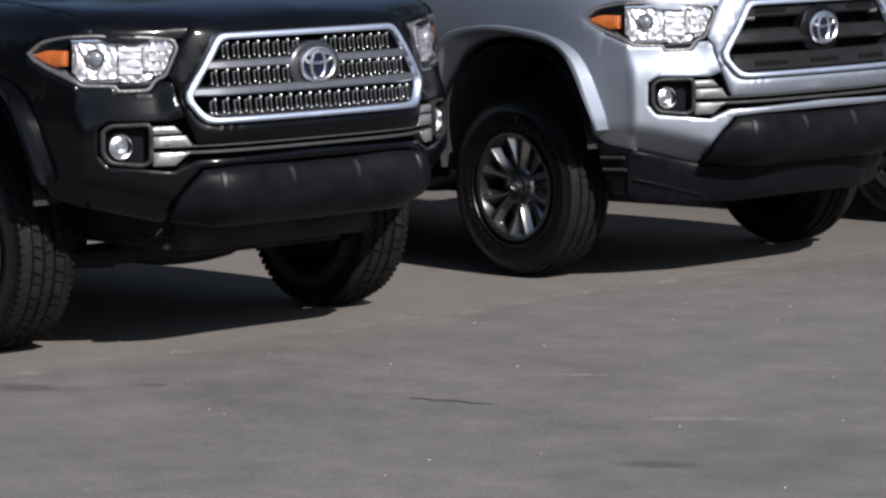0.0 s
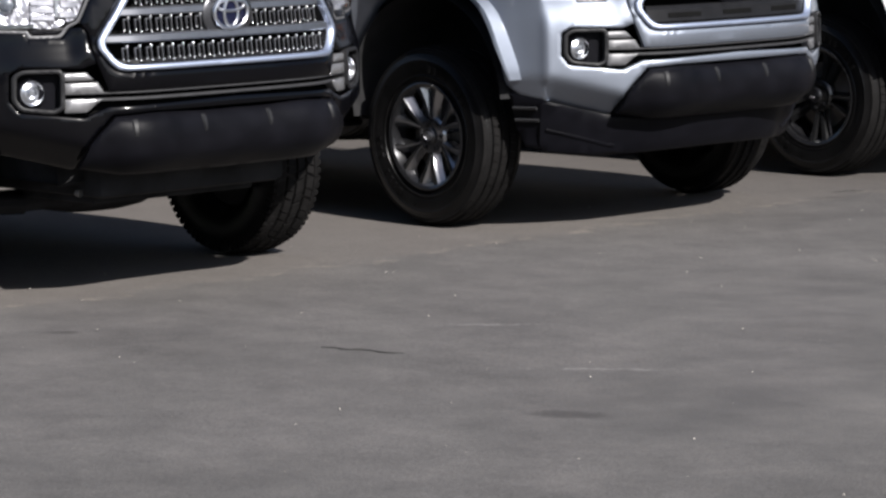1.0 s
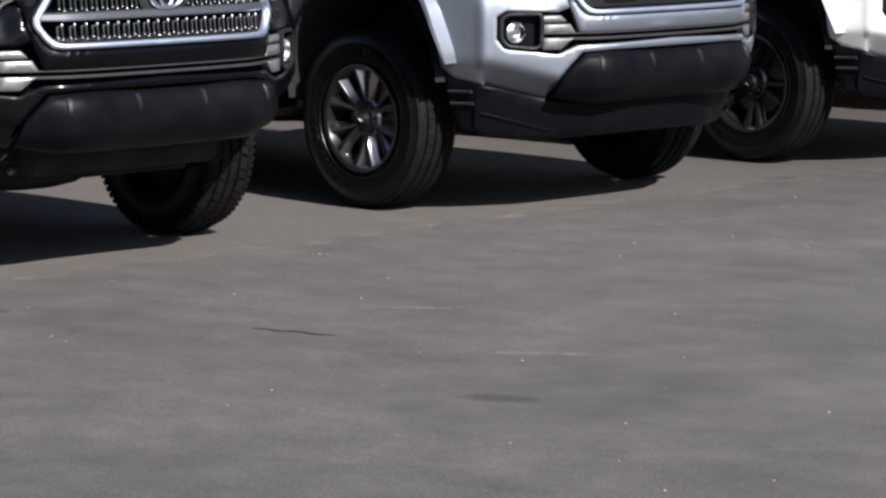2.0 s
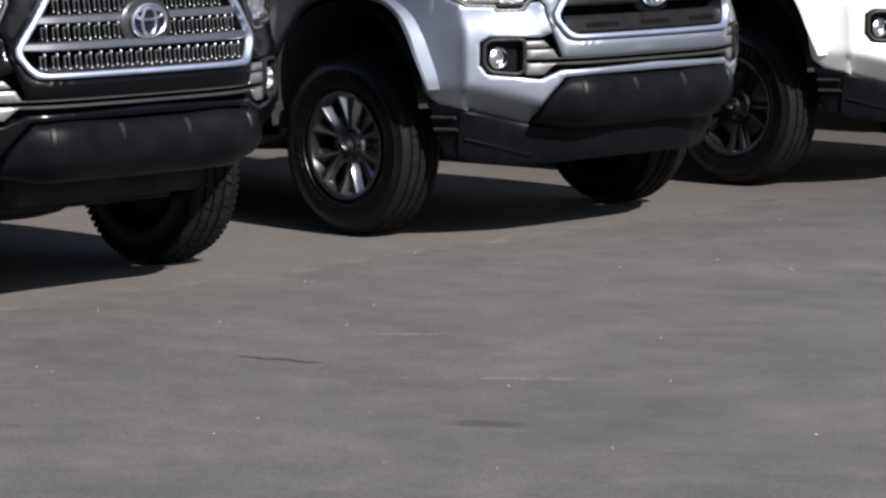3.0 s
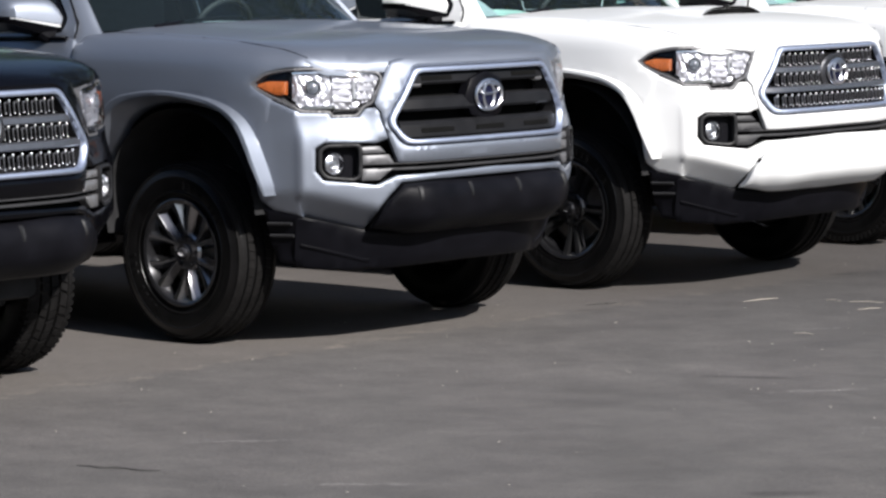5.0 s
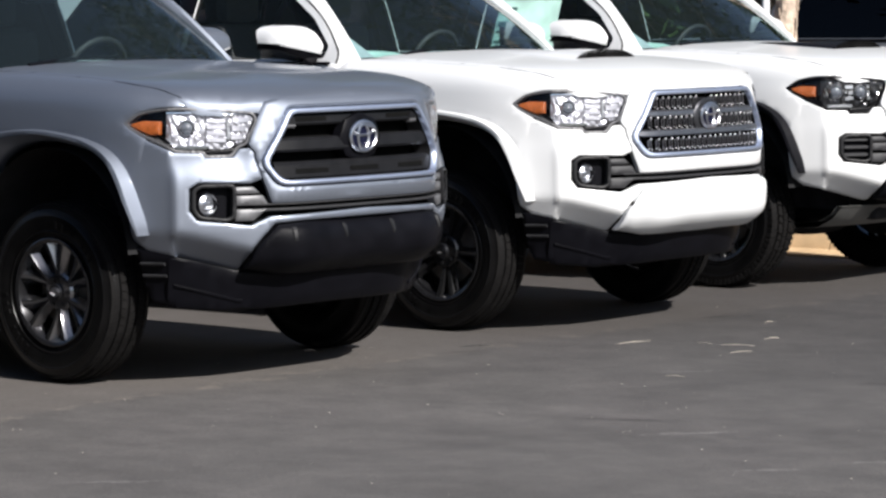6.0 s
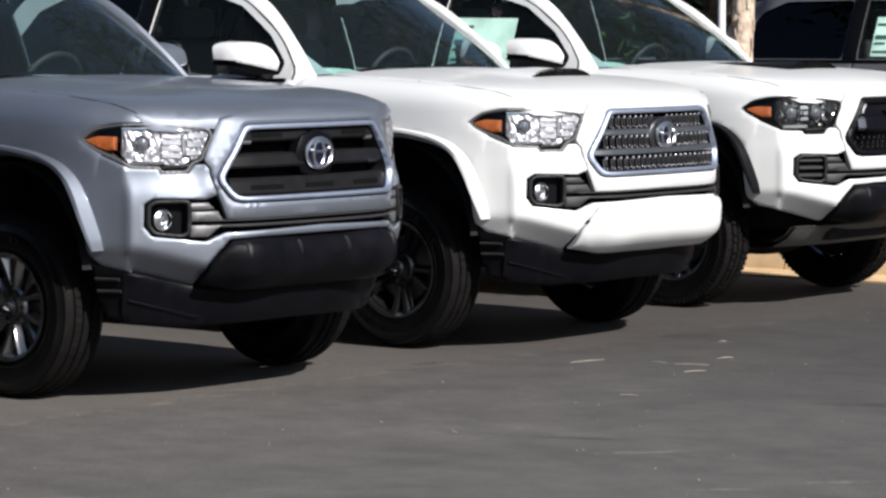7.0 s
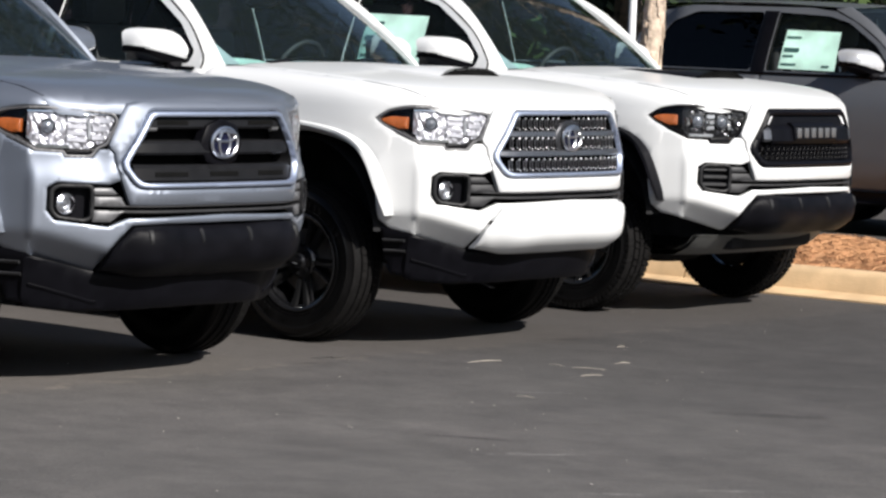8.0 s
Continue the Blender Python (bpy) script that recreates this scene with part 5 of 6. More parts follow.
# ---- ground ----
def asphalt():
    m = bpy.data.materials.new("worn_asphalt")
    m.use_nodes = True
    nt = m.node_tree
    N, L = nt.nodes.new, nt.links.new
    b = nt.nodes["Principled BSDF"]
    co = N("ShaderNodeTexCoord")

    def noise_node(scale, detail=5, stretch=None, rough=0.6):
        n = N("ShaderNodeTexNoise")
        n.inputs["Scale"].default_value, n.inputs["Detail"].default_value, n.inputs["Roughness"].default_value = scale, detail, rough
        if stretch:
            mp = N("ShaderNodeMapping")
            mp.inputs["Rotation"].default_value = (0, 0, radians(stretch[0]))
            mp.inputs["Scale"].default_value = (stretch[1], stretch[2], 1)
            L(co.outputs["Object"], mp.inputs["Vector"])
            L(mp.outputs[0], n.inputs["Vector"])
        else:
            L(co.outputs["Object"], n.inputs["Vector"])
        return n.outputs["Fac"]

    def ramp(src, stops):
        r = N("ShaderNodeValToRGB")
        r.color_ramp.elements[0].position, r.color_ramp.elements[1].position = stops[0][0], stops[-1][0]
        r.color_ramp.elements[0].color, r.color_ramp.elements[1].color = (*stops[0][1], 1), (*stops[-1][1], 1)
        for p, c in stops[1:-1]:
            e = r.color_ramp.elements.new(p)
            e.color = (*c, 1)
        L(src, r.inputs[0])
        return r.outputs[0]

    def mix(kind, fac, a, c):
        x = N("ShaderNodeMix")
        x.data_type, x.blend_type = "RGBA", kind
        if isinstance(fac, float):
            x.inputs[0].default_value = fac
        else:
            L(fac, x.inputs[0])
        for s, v in ((6, a), (7, c)):
            if isinstance(v, tuple):
                x.inputs[s].default_value = (*v, 1)
            else:
                L(v, x.inputs[s])
        return x.outputs[2]

    base = ramp(noise_node(1.3, 7), [(0.25, (0.062, 0.060, 0.058)), (0.5, (0.073, 0.071, 0.069)), (0.75, (0.088, 0.085, 0.082))])
    streak = ramp(noise_node(0.9, 6, (20, 0.8, 1.2)), [(0.42, (0, 0, 0)), (0.78, (0.6, 0.6, 0.6))])
    base = mix("MIX", streak, base, (0.104, 0.100, 0.097))
    blot = ramp(noise_node(4.5, 8, (30, 0.9, 1.1), 0.65), [(0.30, (0.82, 0.82, 0.82)), (0.5, (1, 1, 1)), (0.72, (1.2, 1.19, 1.18))])
    base = mix("MULTIPLY", 1.0, base, blot)
    scuff = ramp(noise_node(3.4, 12, (38, 0.8, 1.3), 0.80), [(0.56, (0, 0, 0)), (0.80, (0.50, 0.50, 0.50))])
    base = mix("MIX", scuff, base, (0.150, 0.145, 0.138))
    stain = ramp(noise_node(0.9, 4, (-20, 1.4, 0.7)), [(0.57, (0, 0, 0)), (0.74, (0.46, 0.46, 0.46))])
    base = mix("MIX", stain, base, (0.046, 0.045, 0.045))
    # dust that gathers along the parking row
    sep = N("ShaderNodeSeparateXYZ")
    L(co.outputs["Object"], sep.inputs[0])
    wob = N("ShaderNodeMath")
    wob.operation = "MULTIPLY_ADD"
    L(noise_node(2.6, 8, None, 0.7), wob.inputs[0])
    wob.inputs[1].default_value = 0.55
    L(sep.outputs["X"], wob.inputs[2])
    dust = N("ShaderNodeMapRange")
    dust.interpolation_type = "SMOOTHSTEP"
    dust.inputs[1].default_value, dust.inputs[2].default_value = 0.98, 0.78
    dust.inputs[3].default_value, dust.inputs[4].default_value = 0.0, 0.48
    L(wob.outputs[0], dust.inputs[0])
    base = mix("MIX", dust.outputs[0], base, (0.110, 0.101, 0.093))
    # sand left along the joint of the parking row
    off = N("ShaderNodeMath")
    off.operation = "SUBTRACT"
    L(wob.outputs[0], off.inputs[0])
    off.inputs[1].default_value = 0.90
    ab = N("ShaderNodeMath")
    ab.operation = "ABSOLUTE"
    L(off.outputs[0], ab.inputs[0])
    band = N("ShaderNodeMapRange")
    band.inputs[1].default_value, band.inputs[2].default_value = 0.075, 0.0
    band.inputs[3].default_value, band.inputs[4].default_value = 0.0, 0.66
    L(ab.outputs[0], band.inputs[0])
    gaps = ramp(noise_node(6.0, 6, None, 0.7), [(0.50, (0, 0, 0)), (0.66, (1, 1, 1))])
    both = N("ShaderNodeMath")
    both.operation = "MULTIPLY"
    L(band.outputs[0], both.inputs[0])
    L(gaps, both.inputs[1])
    base = mix("MIX", both.outputs[0], base, (0.20, 0.18, 0.155))
    # drips of oil and tar
    warp, warp_fine = noise_node(5.0, 6), noise_node(22.0, 6, None, 0.7)
    for sx, sy_, rx, ry, ang in ((0.94, -3.92, 0.10, 0.26, 15), (1.22, -3.62, 0.05, 0.09, 30), (4.2, -2.4, 0.07, 0.17, 30), (2.9, 1.15, 0.08, 0.26, 20), (0.62, 0.95, 0.05, 0.12, 60),
                                 (0.66, 2.9, 0.05, 0.14, 70), (3.6, -3.6, 0.08, 0.20, 10), (2.6, -0.4, 0.05, 0.22, 15), (3.4, 3.2, 0.07, 0.3, 20)):
        mp = N("ShaderNodeMapping")
        mp.vector_type = "TEXTURE"
        mp.inputs["Location"].default_value = (sx, sy_, 0)
        mp.inputs["Rotation"].default_value = (0, 0, radians(ang - 82))
        mp.inputs["Scale"].default_value = (rx, ry, 1)
        L(co.outputs["Object"], mp.inputs["Vector"])
        ln = N("ShaderNodeVectorMath")
        ln.operation = "LENGTH"
        L(mp.outputs[0], ln.inputs[0])
        ad = N("ShaderNodeMath")
        ad.operation = "MULTIPLY_ADD"
        L(warp, ad.inputs[0])
        ad.inputs[1].default_value = 2.2
        L(ln.outputs["Value"], ad.inputs[2])
        mr = N("ShaderNodeMapRange")
        mr.interpolation_type = "SMOOTHSTEP"
        mr.inputs[1].default_value, mr.inputs[2].default_value = 2.1, 1.3
        mr.inputs[3].default_value, mr.inputs[4].default_value = 0.0, 0.8
        L(ad.outputs[0], mr.inputs[0])
        base = mix("MIX", mr.outputs[0], base, (0.040, 0.038, 0.037))
    # pale scuffs
    for sx, sy_, rx, ry, ang in ((4.33, -0.11, 0.015, 0.13, 38), (3.96, -0.75, 0.03, 0.22, 38), (3.75, -1.13, 0.03, 0.20, 35), (2.99, -0.57, 0.05, 0.22, 40), (2.2, -2.6, 0.03, 0.25, 35),
                                 (3.1, -3.0, 0.03, 0.3, 30), (1.9, 1.0, 0.03, 0.2, 40), (2.6, 2.4, 0.03, 0.25, 40)):
        mp = N("ShaderNodeMapping")
        mp.vector_type = "TEXTURE"
        mp.inputs["Location"].default_value = (sx, sy_, 0)
        mp.inputs["Rotation"].default_value = (0, 0, radians(ang - 82))
        mp.inputs["Scale"].default_value = (rx, ry, 1)
        L(co.outputs["Object"], mp.inputs["Vector"])
        ln = N("ShaderNodeVectorMath")
        ln.operation = "LENGTH"
        L(mp.outputs[0], ln.inputs[0])
        ad = N("ShaderNodeMath")
        ad.operation = "MULTIPLY_ADD"
        L(warp_fine, ad.inputs[0])
        ad.inputs[1].default_value = 4.0
        L(ln.outputs["Value"], ad.inputs[2])
        mr = N("ShaderNodeMapRange")
        mr.interpolation_type = "SMOOTHSTEP"
        mr.inputs[1].default_value, mr.inputs[2].default_value = 2.9, 1.7
        mr.inputs[3].default_value, mr.inputs[4].default_value = 0.0, 0.55
        L(ad.outputs[0], mr.inputs[0])
        base = mix("MIX", mr.outputs[0], base, (0.20, 0.195, 0.19))
    grain = ramp(noise_node(170, 3), [(0.35, (0.70, 0.70, 0.70)), (0.5, (1, 1, 1)), (0.68, (1.3, 1.3, 1.28))])
    base = mix("MULTIPLY", 1.0, base, grain)
    vo = N("ShaderNodeTexVoronoi")
    vo.inputs["Scale"].default_value = 38
    L(co.outputs["Object"], vo.inputs["Vector"])
    chip = N("ShaderNodeMapRange")
    chip.inputs[1].default_value, chip.inputs[2].default_value, chip.inputs[3].default_value, chip.inputs[4].default_value = 0.09, 0.03, 0.0, 0.32
    L(vo.outputs["Distance"], chip.inputs[0])
    base = mix("MIX", chip.outputs[0], base, (0.24, 0.23, 0.22))
    # the surfacing grows darker towards the island
    island_way = N("ShaderNodeMath")
    island_way.operation = "MULTIPLY_ADD"
    L(noise_node(0.8, 5), island_way.inputs[0])
    island_way.inputs[1].default_value = 1.6
    L(sep.outputs["Y"], island_way.inputs[2])
    island_tone = N("ShaderNodeMapRange")
    island_tone.interpolation_type = "SMOOTHSTEP"
    island_tone.inputs[1].default_value, island_tone.inputs[2].default_value = 0.2, 4.2
    island_tone.inputs[3].default_value, island_tone.inputs[4].default_value = 0.0, 1.0
    L(island_way.outputs[0], island_tone.inputs[0])
    base = mix("MIX", island_tone.outputs[0], base, mix("MULTIPLY", 1.0, base, (0.58, 0.58, 0.59)))
    base = mix("MULTIPLY", 1.0, base, (1.13, 1.09, 1.08))
    L(base, b.inputs["Base Color"])
    b.inputs["Roughness"].default_value = 0.85
    b.inputs["Specular IOR Level"].default_value = 0.3
    bp = N("ShaderNodeBump")
    bp.inputs["Strength"].default_value, bp.inputs["Distance"].default_value = 0.5, 0.006
    L(noise_node(140, 3), bp.inputs["Height"])
    L(bp.outputs[0], b.inputs["Normal"])
    return m


bm = bmesh.new()
xs = [-400, -60, -12] + list(np.linspace(-8, 9, 35)) + [14, 60, 400]
ys = [-400, -60, -14] + list(np.linspace(-10, 16, 53)) + [24, 60, 400]
grid(bm, [[(x, y, 0.004 * noise.noise((x * 0.5, y * 0.5, 0)) - 0.004 if abs(x) < 30 else -0.004) for x in xs] for y in ys])
put("ground", bm, asphalt(), None, "worn grey asphalt lot with dusty parking edge", kind="structure")

CONCRETE = mat("sandy_concrete", (0.57, 0.40, 0.23), 0.85, 0, 0, 0.16, 5, 0.35, 90)
MULCH = mat("orange_pine_bark", (0.30, 0.135, 0.060), 0.9, 0, 0, 0.25, 14, 0.5, 60)
STRAW = mat("dry_pine_straw", (0.36, 0.180, 0.080), 0.8, 0, 0, 0.25, 9)
STRAW_PALE = mat("bleached_straw", (0.52, 0.46, 0.38), 0.7, 0, 0, 0.2, 30)
CHIP = mat("pale_gravel", (0.55, 0.50, 0.44), 0.8, 0, 0, 0.3, 50)
BARK = mat("flaky_tan_bark", (0.46, 0.37, 0.29), 0.9, 0, 0, 0.5, 14, 1.0, 40)
LEAF = mat("dark_green_leaves", (0.045, 0.075, 0.022), 0.5, 0, 0, 0.4, 0.8)

# kerb and planting island
KY, KX0, KX1 = 6.40, -7.0, 4.2
kerb = empty("kerb", None, None, "sandy concrete kerb round the planting island")
tagged(kerb, kind="structure")
rng = random.Random(4)
x = KX0
while x < KX1:
    ln = 3.0
    bm = bmesh.new()
    n = 12
    rows = []
    for i in range(n + 1):
        px = x + 0.006 + (ln - 0.012) * i / n
        w = 0.004 * math.sin(px * 2.3)
        rows.append([(px, KY - 0.20, -0.03), (px, KY - 0.20, 0.006), (px, KY - 0.06 + w, 0.018), (px, KY - 0.02 + w, 0.030), (px, KY + 0.012 + w, 0.120), (px, KY + 0.035, 0.145), (px, KY + 0.06, 0.152), (px, KY + 0.17, 0.155), (px, KY + 0.19, 0.145), (px, KY + 0.19, 0.02)])
    grid(bm, rows)
    for r in (rows[0], rows[-1]):
        bm.faces.new([bm.verts.new(p) for p in r])
    bmesh.ops.recalc_face_normals(bm, faces=bm.faces)
    put("kerb_stone", bm, CONCRETE, kerb)
    x += ln
bm = bmesh.new()
for yy in (8.55,):
    hexa(bm, (KX0, yy, -0.02), (KX1, yy + 0.16, 0.15), 0.02)
put("kerb_back", bm, CONCRETE, kerb)


def bed_height(x, y):
    t = min(1, max(0, (y - KY - 0.17) / 0.35)) * min(1, max(0, (8.6 - y) / 0.3))
    return 0.13 + 0.07 * t + 0.03 * noise.noise((x * 2.1, y * 2.1, 3)) + 0.012 * noise.noise((x * 9, y * 9, 1))


bm = bmesh.new()
grid(bm, [[(x, y, bed_height(x, y)) for x in np.linspace(KX0, KX1, 160)] for y in np.linspace(KY + 0.165, 8.58, 34)])
put("mulch_bed", bm, MULCH, None, "orange bark mulch bed in the island", kind="structure")


def litter(name, count, box_, z, length, width, material, label, seed, curl=0.3):
    """Loose straws, each a thin bent three-sided blade."""
    r = random.Random(seed)
    vs, fs = [], []
    for _ in range(count):
        x, y, a = r.uniform(*box_[0]), r.uniform(*box_[1]), r.uniform(0, math.pi * 2)
        ln, k, up_ = r.uniform(*length), r.uniform(-curl, curl), r.uniform(0.0, 0.35)
        b = len(vs)
        for t in (-0.5, 0.0, 0.5):
            px, py = x + math.cos(a + k * t) * ln * t, y + math.sin(a + k * t) * ln * t
            h = z(px, py) + 0.004 + up_ * ln * (t + 0.5) * 0.5
            n = (-math.sin(a) * width, math.cos(a) * width)
            vs += [(px - n[0], py - n[1], h), (px + n[0], py + n[1], h), (px, py, h + width * 1.6)]
        for s in (0, 3):
            for i in range(3):
                j = (i + 1) % 3
                fs.append((b + s + i, b + s + j, b + s + 3 + j, b + s + 3 + i))
    me = bpy.data.meshes.new(name)
    me.from_pydata(vs, [], fs)
    me.materials.append(material)
    return tagged(new(name, me), label=label, category="litter", kind="stuff")


litter("pine_straw", 15000, ((-4.0, 3.6), (KY + 0.15, 8.5)), bed_height, (0.06, 0.20), 0.0025, STRAW, "dry orange pine straw over the bed", 5)
litter("bark_chips", 1000, ((-4.0, 3.6), (KY + 0.15, 8.5)), bed_height, (0.03, 0.06), 0.007, MULCH, "orange bark chips on the bed", 6, 0.1)
bm = bmesh.new()
r = random.Random(11)
for i in range(200):
    px, py = r.uniform(-0.2, 5.0), r.uniform(-5.5, 6.0)
    s = r.choice((0.0009, 0.001, 0.0012, 0.0015, 0.0018, 0.0025))
    g = bmesh.ops.create_icosphere(bm, subdivisions=1, radius=s)
    for v in g["verts"]:
        v.co = Vector((px + v.co.x * r.uniform(0.8, 1.9), py + v.co.y * r.uniform(0.8, 1.9), v.co.z * 0.6 + 0.001))
put("gravel", bm, CHIP, None, "pale bits of gravel scattered on asphalt", smooth=0, kind="stuff")
STRAWS = ((1.04, 1.58, 1.08, 1.78), (1.44, 1.83, 1.59, 1.88), (1.66, 1.59, 1.71, 1.69), (1.04, 2.75, 1.045, 2.81), (1.46, 2.14, 1.49, 2.22), (1.94, 0.74, 2.03, 0.75),
          (1.30, 1.85, 1.40, 1.83))
for x0, y0, x1, y1 in STRAWS:
    bm = bmesh.new()
    tube(bm, [(x0, y0, 0.004), ((x0 + x1) / 2 + 0.004, (y0 + y1) / 2, 0.008), (x1, y1, 0.004)], (0.0007, 0.0013, 0.0007), 5)
    tagged(put("straw", bm, STRAW_PALE, None, "bleached straw lying on the asphalt"), category="straw", group="straws on the asphalt")
for x0, y0, ln, a in ((2.28, -3.25, 0.30, 16), (0.52, 1.20, 0.16, 70)):
    bm = bmesh.new()
    p = [Vector((x0 + ln * (t - 0.5) * math.cos(radians(a)) + 0.012 * math.sin(t * 9), y0 + ln * (t - 0.5) * math.sin(radians(a)) + 0.01 * math.sin(t * 14), 0.0005)) for t in np.linspace(0, 1, 9)]
    tube(bm, p, [0.001, 0.002, 0.003, 0.002, 0.0035, 0.002, 0.003, 0.002, 0.001], 5)
    tagged(put("asphalt_crack", bm, mat("crack_tar", (0.04, 0.038, 0.036), 0.8) if "crack_tar" not in bpy.data.materials else bpy.data.materials["crack_tar"], None, "dark sealed crack in the asphalt"), kind="structure")


# ---- trees and post behind ----
def tree(name, at, height, trunk_r, crown_r, seed, leaves, lean=0.0, label="", low=0.35, size=0.11):
    r = random.Random(seed)
    t = empty(name, None, pose(at[0], at[1], 0, 0, 0, r.uniform(0, 360)), label, "tree")
    bm = bmesh.new()
    n = 16
    axis = [Vector((0.10 * math.sin(i * 0.8 + seed) * i / n + lean * i / n, 0.08 * math.cos(i * 0.7) * i / n, height * 0.8 * i / n)) for i in range(n + 1)]
    tube(bm, axis, [trunk_r * (1.25 if i == 0 else 1) * (1 - 0.8 * i / n) for i in range(n + 1)], 14)
    for v in bm.verts:
        q = noise.noise(Vector((v.co.x * 14, v.co.y * 14, v.co.z * 3)))
        v.co += Vector((v.co.x, v.co.y, 0)).normalized() * q * trunk_r * 0.35
    tips = []
    for k in range(26):
        h = low + (0.98 - low) * k / 26
        p = axis[int(h * n)]
        a = k * 2.4 + r.uniform(-0.4, 0.4)
        ln = crown_r * r.uniform(0.6, 1.05) * (1 - 0.55 * (h - low))
        path = [p + Vector((math.cos(a) * ln * s, math.sin(a) * ln * s, ln * (0.35 * s + 0.25 * s * s) + 0.06 * math.sin(s * 9 + k))) for s in np.linspace(0, 1, 7)]
        tube(bm, path, [trunk_r * 0.38 * (1 - 0.85 * s) * (1 - 0.5 * h) for s in np.linspace(0, 1, 7)], 6)
        tips += path[2:]
        for j in (3, 4, 5):
            b = a + r.uniform(-1.2, 1.2)
            l2 = ln * 0.45
            twig = [path[j] + Vector((math.cos(b) * l2 * s, math.sin(b) * l2 * s, l2 * r.uniform(-0.1, 0.5) * s)) for s in np.linspace(0, 1, 4)]
            tube(bm, twig, [0.018, 0.013, 0.009, 0.004], 4)
            tips += twig[1:]
    put("trunk", bm, BARK, t, "flaky tan bark")
    if low > 0.3:
        fb = bmesh.new()
        for k in range(420):
            z = r.uniform(0.3, 3.2)
            f = z / (height * 0.8) * n
            c = axis[int(f)].lerp(axis[int(f) + 1], f - int(f))
            rad = trunk_r * (1 - 0.8 * f / n) * r.uniform(0.98, 1.10)
            a, wa, h = r.uniform(0, 6.28), r.uniform(0.10, 0.30), r.uniform(0.02, 0.07)
            lift = r.uniform(0.002, 0.012)
            pts = [c + Vector((math.cos(a + da) * (rad + l), math.sin(a + da) * (rad + l), dz)) for da, dz, l in ((-wa, -h, lift), (wa, -h * r.uniform(0.6, 1.3), lift * 0.4), (wa * r.uniform(0.5, 1.1), h, 0.001), (-wa * 0.8, h * r.uniform(0.6, 1.2), 0.002))]
            inn = [c + (p - c) * 0.9 + Vector((0, 0, (p.z - c.z) * 0.1)) for p in pts]
            o, q = [fb.verts.new(p) for p in pts], [fb.verts.new(p) for p in inn]
            fb.faces.new(o)
            for e in range(4):
                fb.faces.new((o[e], q[e], q[(e + 1) % 4], o[(e + 1) % 4]))
        put("loose_bark", fb, BARK, t, smooth=0, kind="stuff")
    vs, fs = [], []
    for i in range(leaves):
        c = r.choice(tips)
        p = c + Vector((r.gauss(0, 0.20), r.gauss(0, 0.20), r.gauss(0, 0.16))) * (crown_r / 2.2)
        u = Vector((r.gauss(0, 1), r.gauss(0, 1), r.gauss(0, 0.6))).normalized()
        w = u.orthogonal().normalized()
        s = size * r.uniform(0.6, 1.3)
        b = len(vs)
        vs += [p - u * s, p + w * s * 0.45 + u * s * 0.1, p + u * s, p - w * s * 0.45 + u * s * 0.1]
        fs.append((b, b + 1, b + 2, b + 3))
    me = bpy.data.meshes.new("crown")
    me.from_pydata([tuple(v) for v in vs], [], fs)
    me.materials.append(LEAF)
    o = new("crown", me)
    o.parent = t
    tagged(o, kind="stuff")
    return t


tree("island_tree", (-1.90, 7.21), 8.5, 0.081, 3.0, 3, 9000, 0.1, "slender tree with flaky tan bark in the island", 0.52, 0.10)
first = tree("background_tree", (-16, 22), 11, 0.2, 4.2, 8, 16000, 0.2, "leafy dark green tree behind the lot", 0.12, 0.2)
tagged(first, group="trees behind the lot")
for i, (x, y, s, a) in enumerate(((-21, 15, 1.1, 80), (-12, 28, 1.0, 150), (-26, 24, 1.2, 220), (-6, 33, 1.1, 300), (-30, 12, 1.15, 20), (-20, 33, 1.3, 120), (2, 36, 1.1, 60), (-35, 4, 1.2, 190))):
    copy_thing(first, pose(x, y, 0, 0, 0, a) @ Matrix.Scale(s, 4))
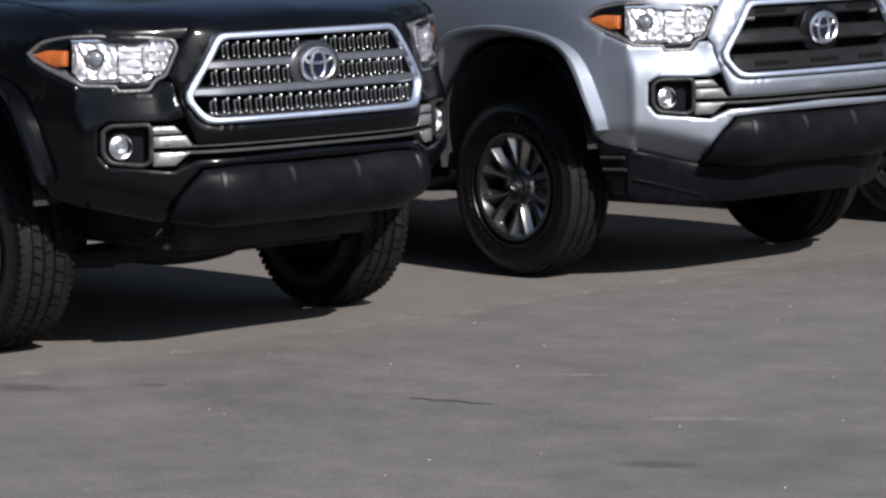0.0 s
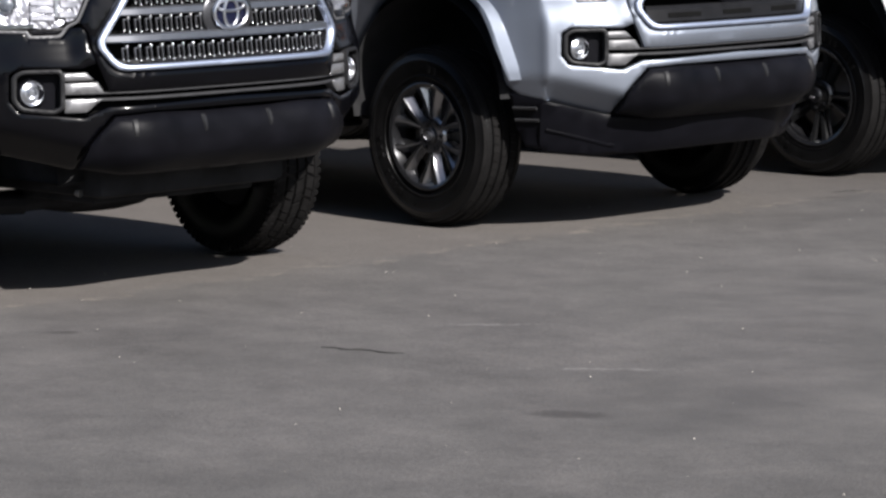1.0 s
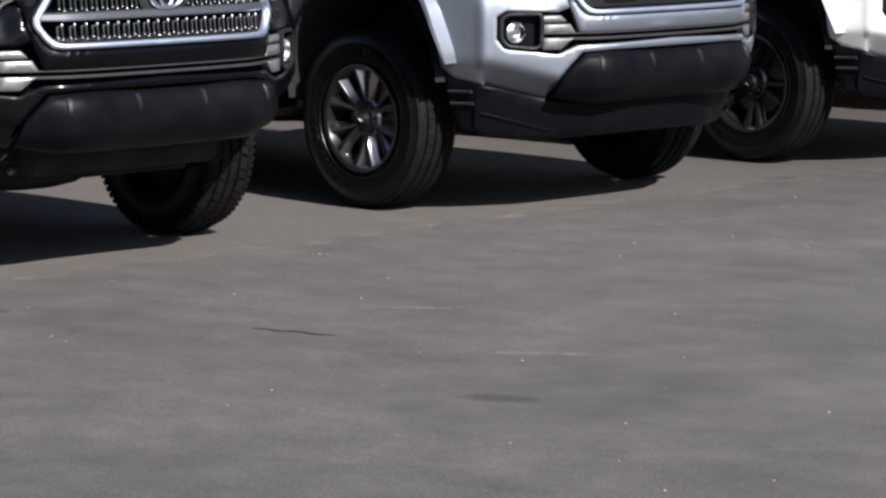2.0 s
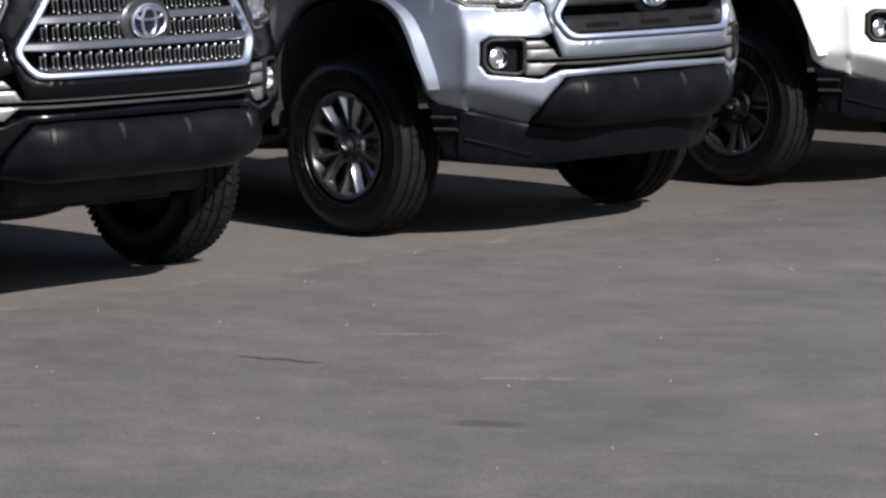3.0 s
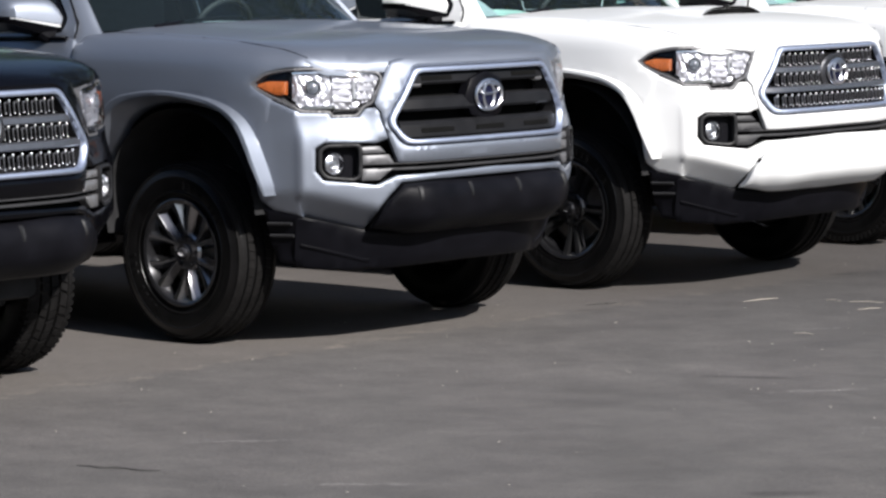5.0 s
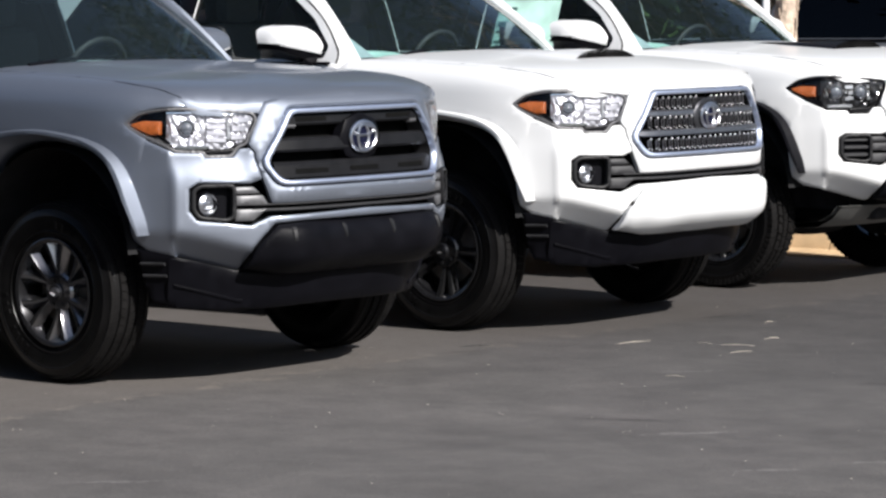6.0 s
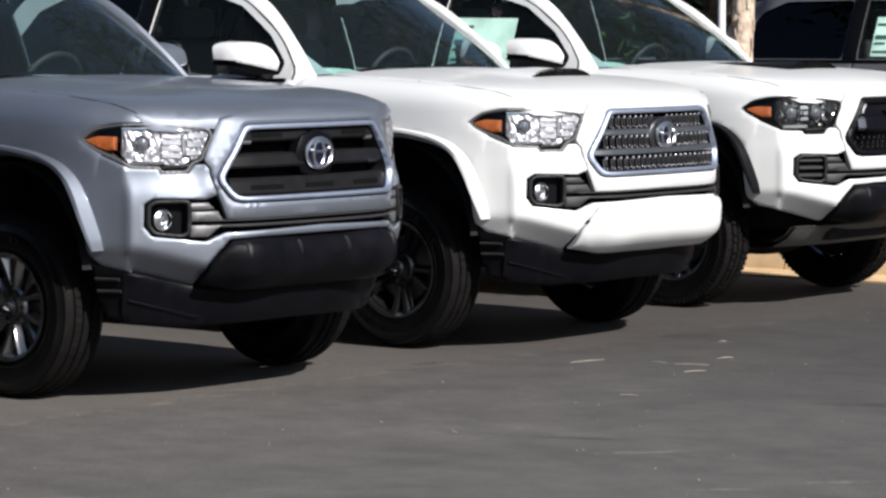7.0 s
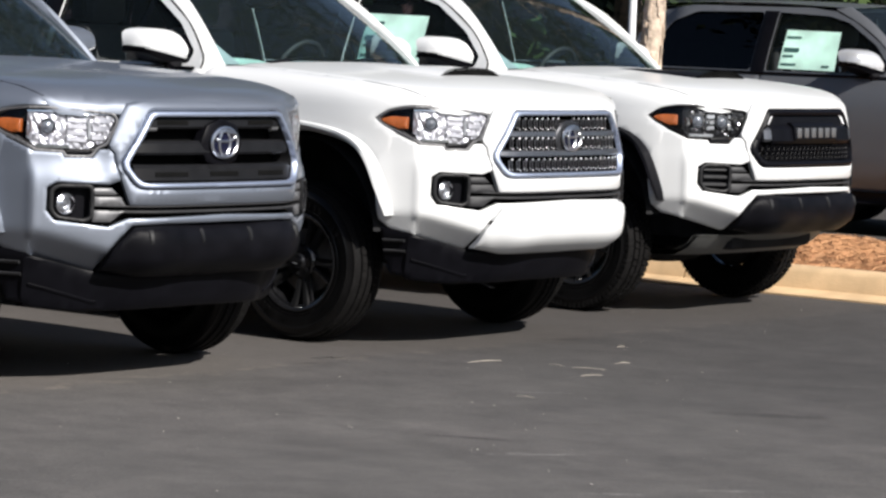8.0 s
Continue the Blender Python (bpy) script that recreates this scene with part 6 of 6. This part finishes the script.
# added woods that close the lot on every side and darken its reflections
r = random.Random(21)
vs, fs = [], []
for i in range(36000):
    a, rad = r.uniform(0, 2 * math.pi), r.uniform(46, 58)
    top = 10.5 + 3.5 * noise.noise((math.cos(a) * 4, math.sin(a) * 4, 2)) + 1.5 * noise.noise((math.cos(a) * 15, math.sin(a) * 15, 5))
    # lower in front of the row, so the chrome mirrors open sky
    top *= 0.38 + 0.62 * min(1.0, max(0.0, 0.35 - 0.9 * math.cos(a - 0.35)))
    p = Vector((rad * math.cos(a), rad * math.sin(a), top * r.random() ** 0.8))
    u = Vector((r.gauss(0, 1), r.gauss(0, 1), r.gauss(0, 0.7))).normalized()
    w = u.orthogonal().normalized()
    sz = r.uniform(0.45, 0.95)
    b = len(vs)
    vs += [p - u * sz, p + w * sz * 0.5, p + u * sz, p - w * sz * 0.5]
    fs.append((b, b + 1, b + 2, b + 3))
me = bpy.data.meshes.new("added_woods")
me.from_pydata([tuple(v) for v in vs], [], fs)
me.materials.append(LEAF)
tagged(new("added_woods", me), "added belt of dark green woods that darkens reflections", "woods", kind="stuff")

pole = empty("post", None, pose(-6.08, 13.04, 0), "white painted steel post behind the row", "post")
bm = bmesh.new()
lathe(bm, [(0.035, 0.0), (0.035, 2.7), (0.0, 2.71)], 16, Matrix.Rotation(radians(90), 4, "X"))
put("shaft", bm, POLE, pole)
bm = bmesh.new()
hexa(bm, (-0.2, -0.2, 0), (0.2, 0.2, 0.3), 0.03)
put("footing", bm, CONCRETE, pole)

# ---- the parked row ----
pickup((0.048, -2.698), -0.29, PAINT_BLACK, "mesh", "split", True, PLASTIC, False, None, PAINT_BLACK,
       "black pickup truck with chrome stud grille and all-terrain tyres", spin=10)
pickup((0, 0), 0, PAINT_SILVER, "bars", "split", False, PLASTIC, True, None, PAINT_SILVER,
       "silver pickup truck with black barred grille and grey alloy wheels", spin=30, sticker=True)
pickup((-0.068, 2.512), 1.3, PAINT_WHITE, "mesh", "twin", False, PAINT_WHITE, True, "paint", PAINT_WHITE,
       "white pickup truck with stud grille, hood scoop and black wheels", spin=12, papers=True)
pickup((-0.286, 5.077), 0.9, PAINT_WHITE, "pro", "twin", True, PLASTIC, False, "black", PLASTIC,
       "white pickup truck with black block-letter grille and black flares", sticker=True, dark_lamps=True, skid=True, papers=True)
pickup((-0.428, 9.817), 1.0, PAINT_GREY, "bars", "bright", False, PLASTIC, True, None, PAINT_GREY,
       "dark grey pickup truck parked beyond the planting island", sticker=True)
# an unseen sixth truck, added to shade the ground beyond the grey one
pickup((-0.45, 12.45), 1.0, PAINT_BLACK, "bars", "split", False, PLASTIC, True, None, PAINT_BLACK,
       "unseen black pickup truck added to shade ground behind the grey one")
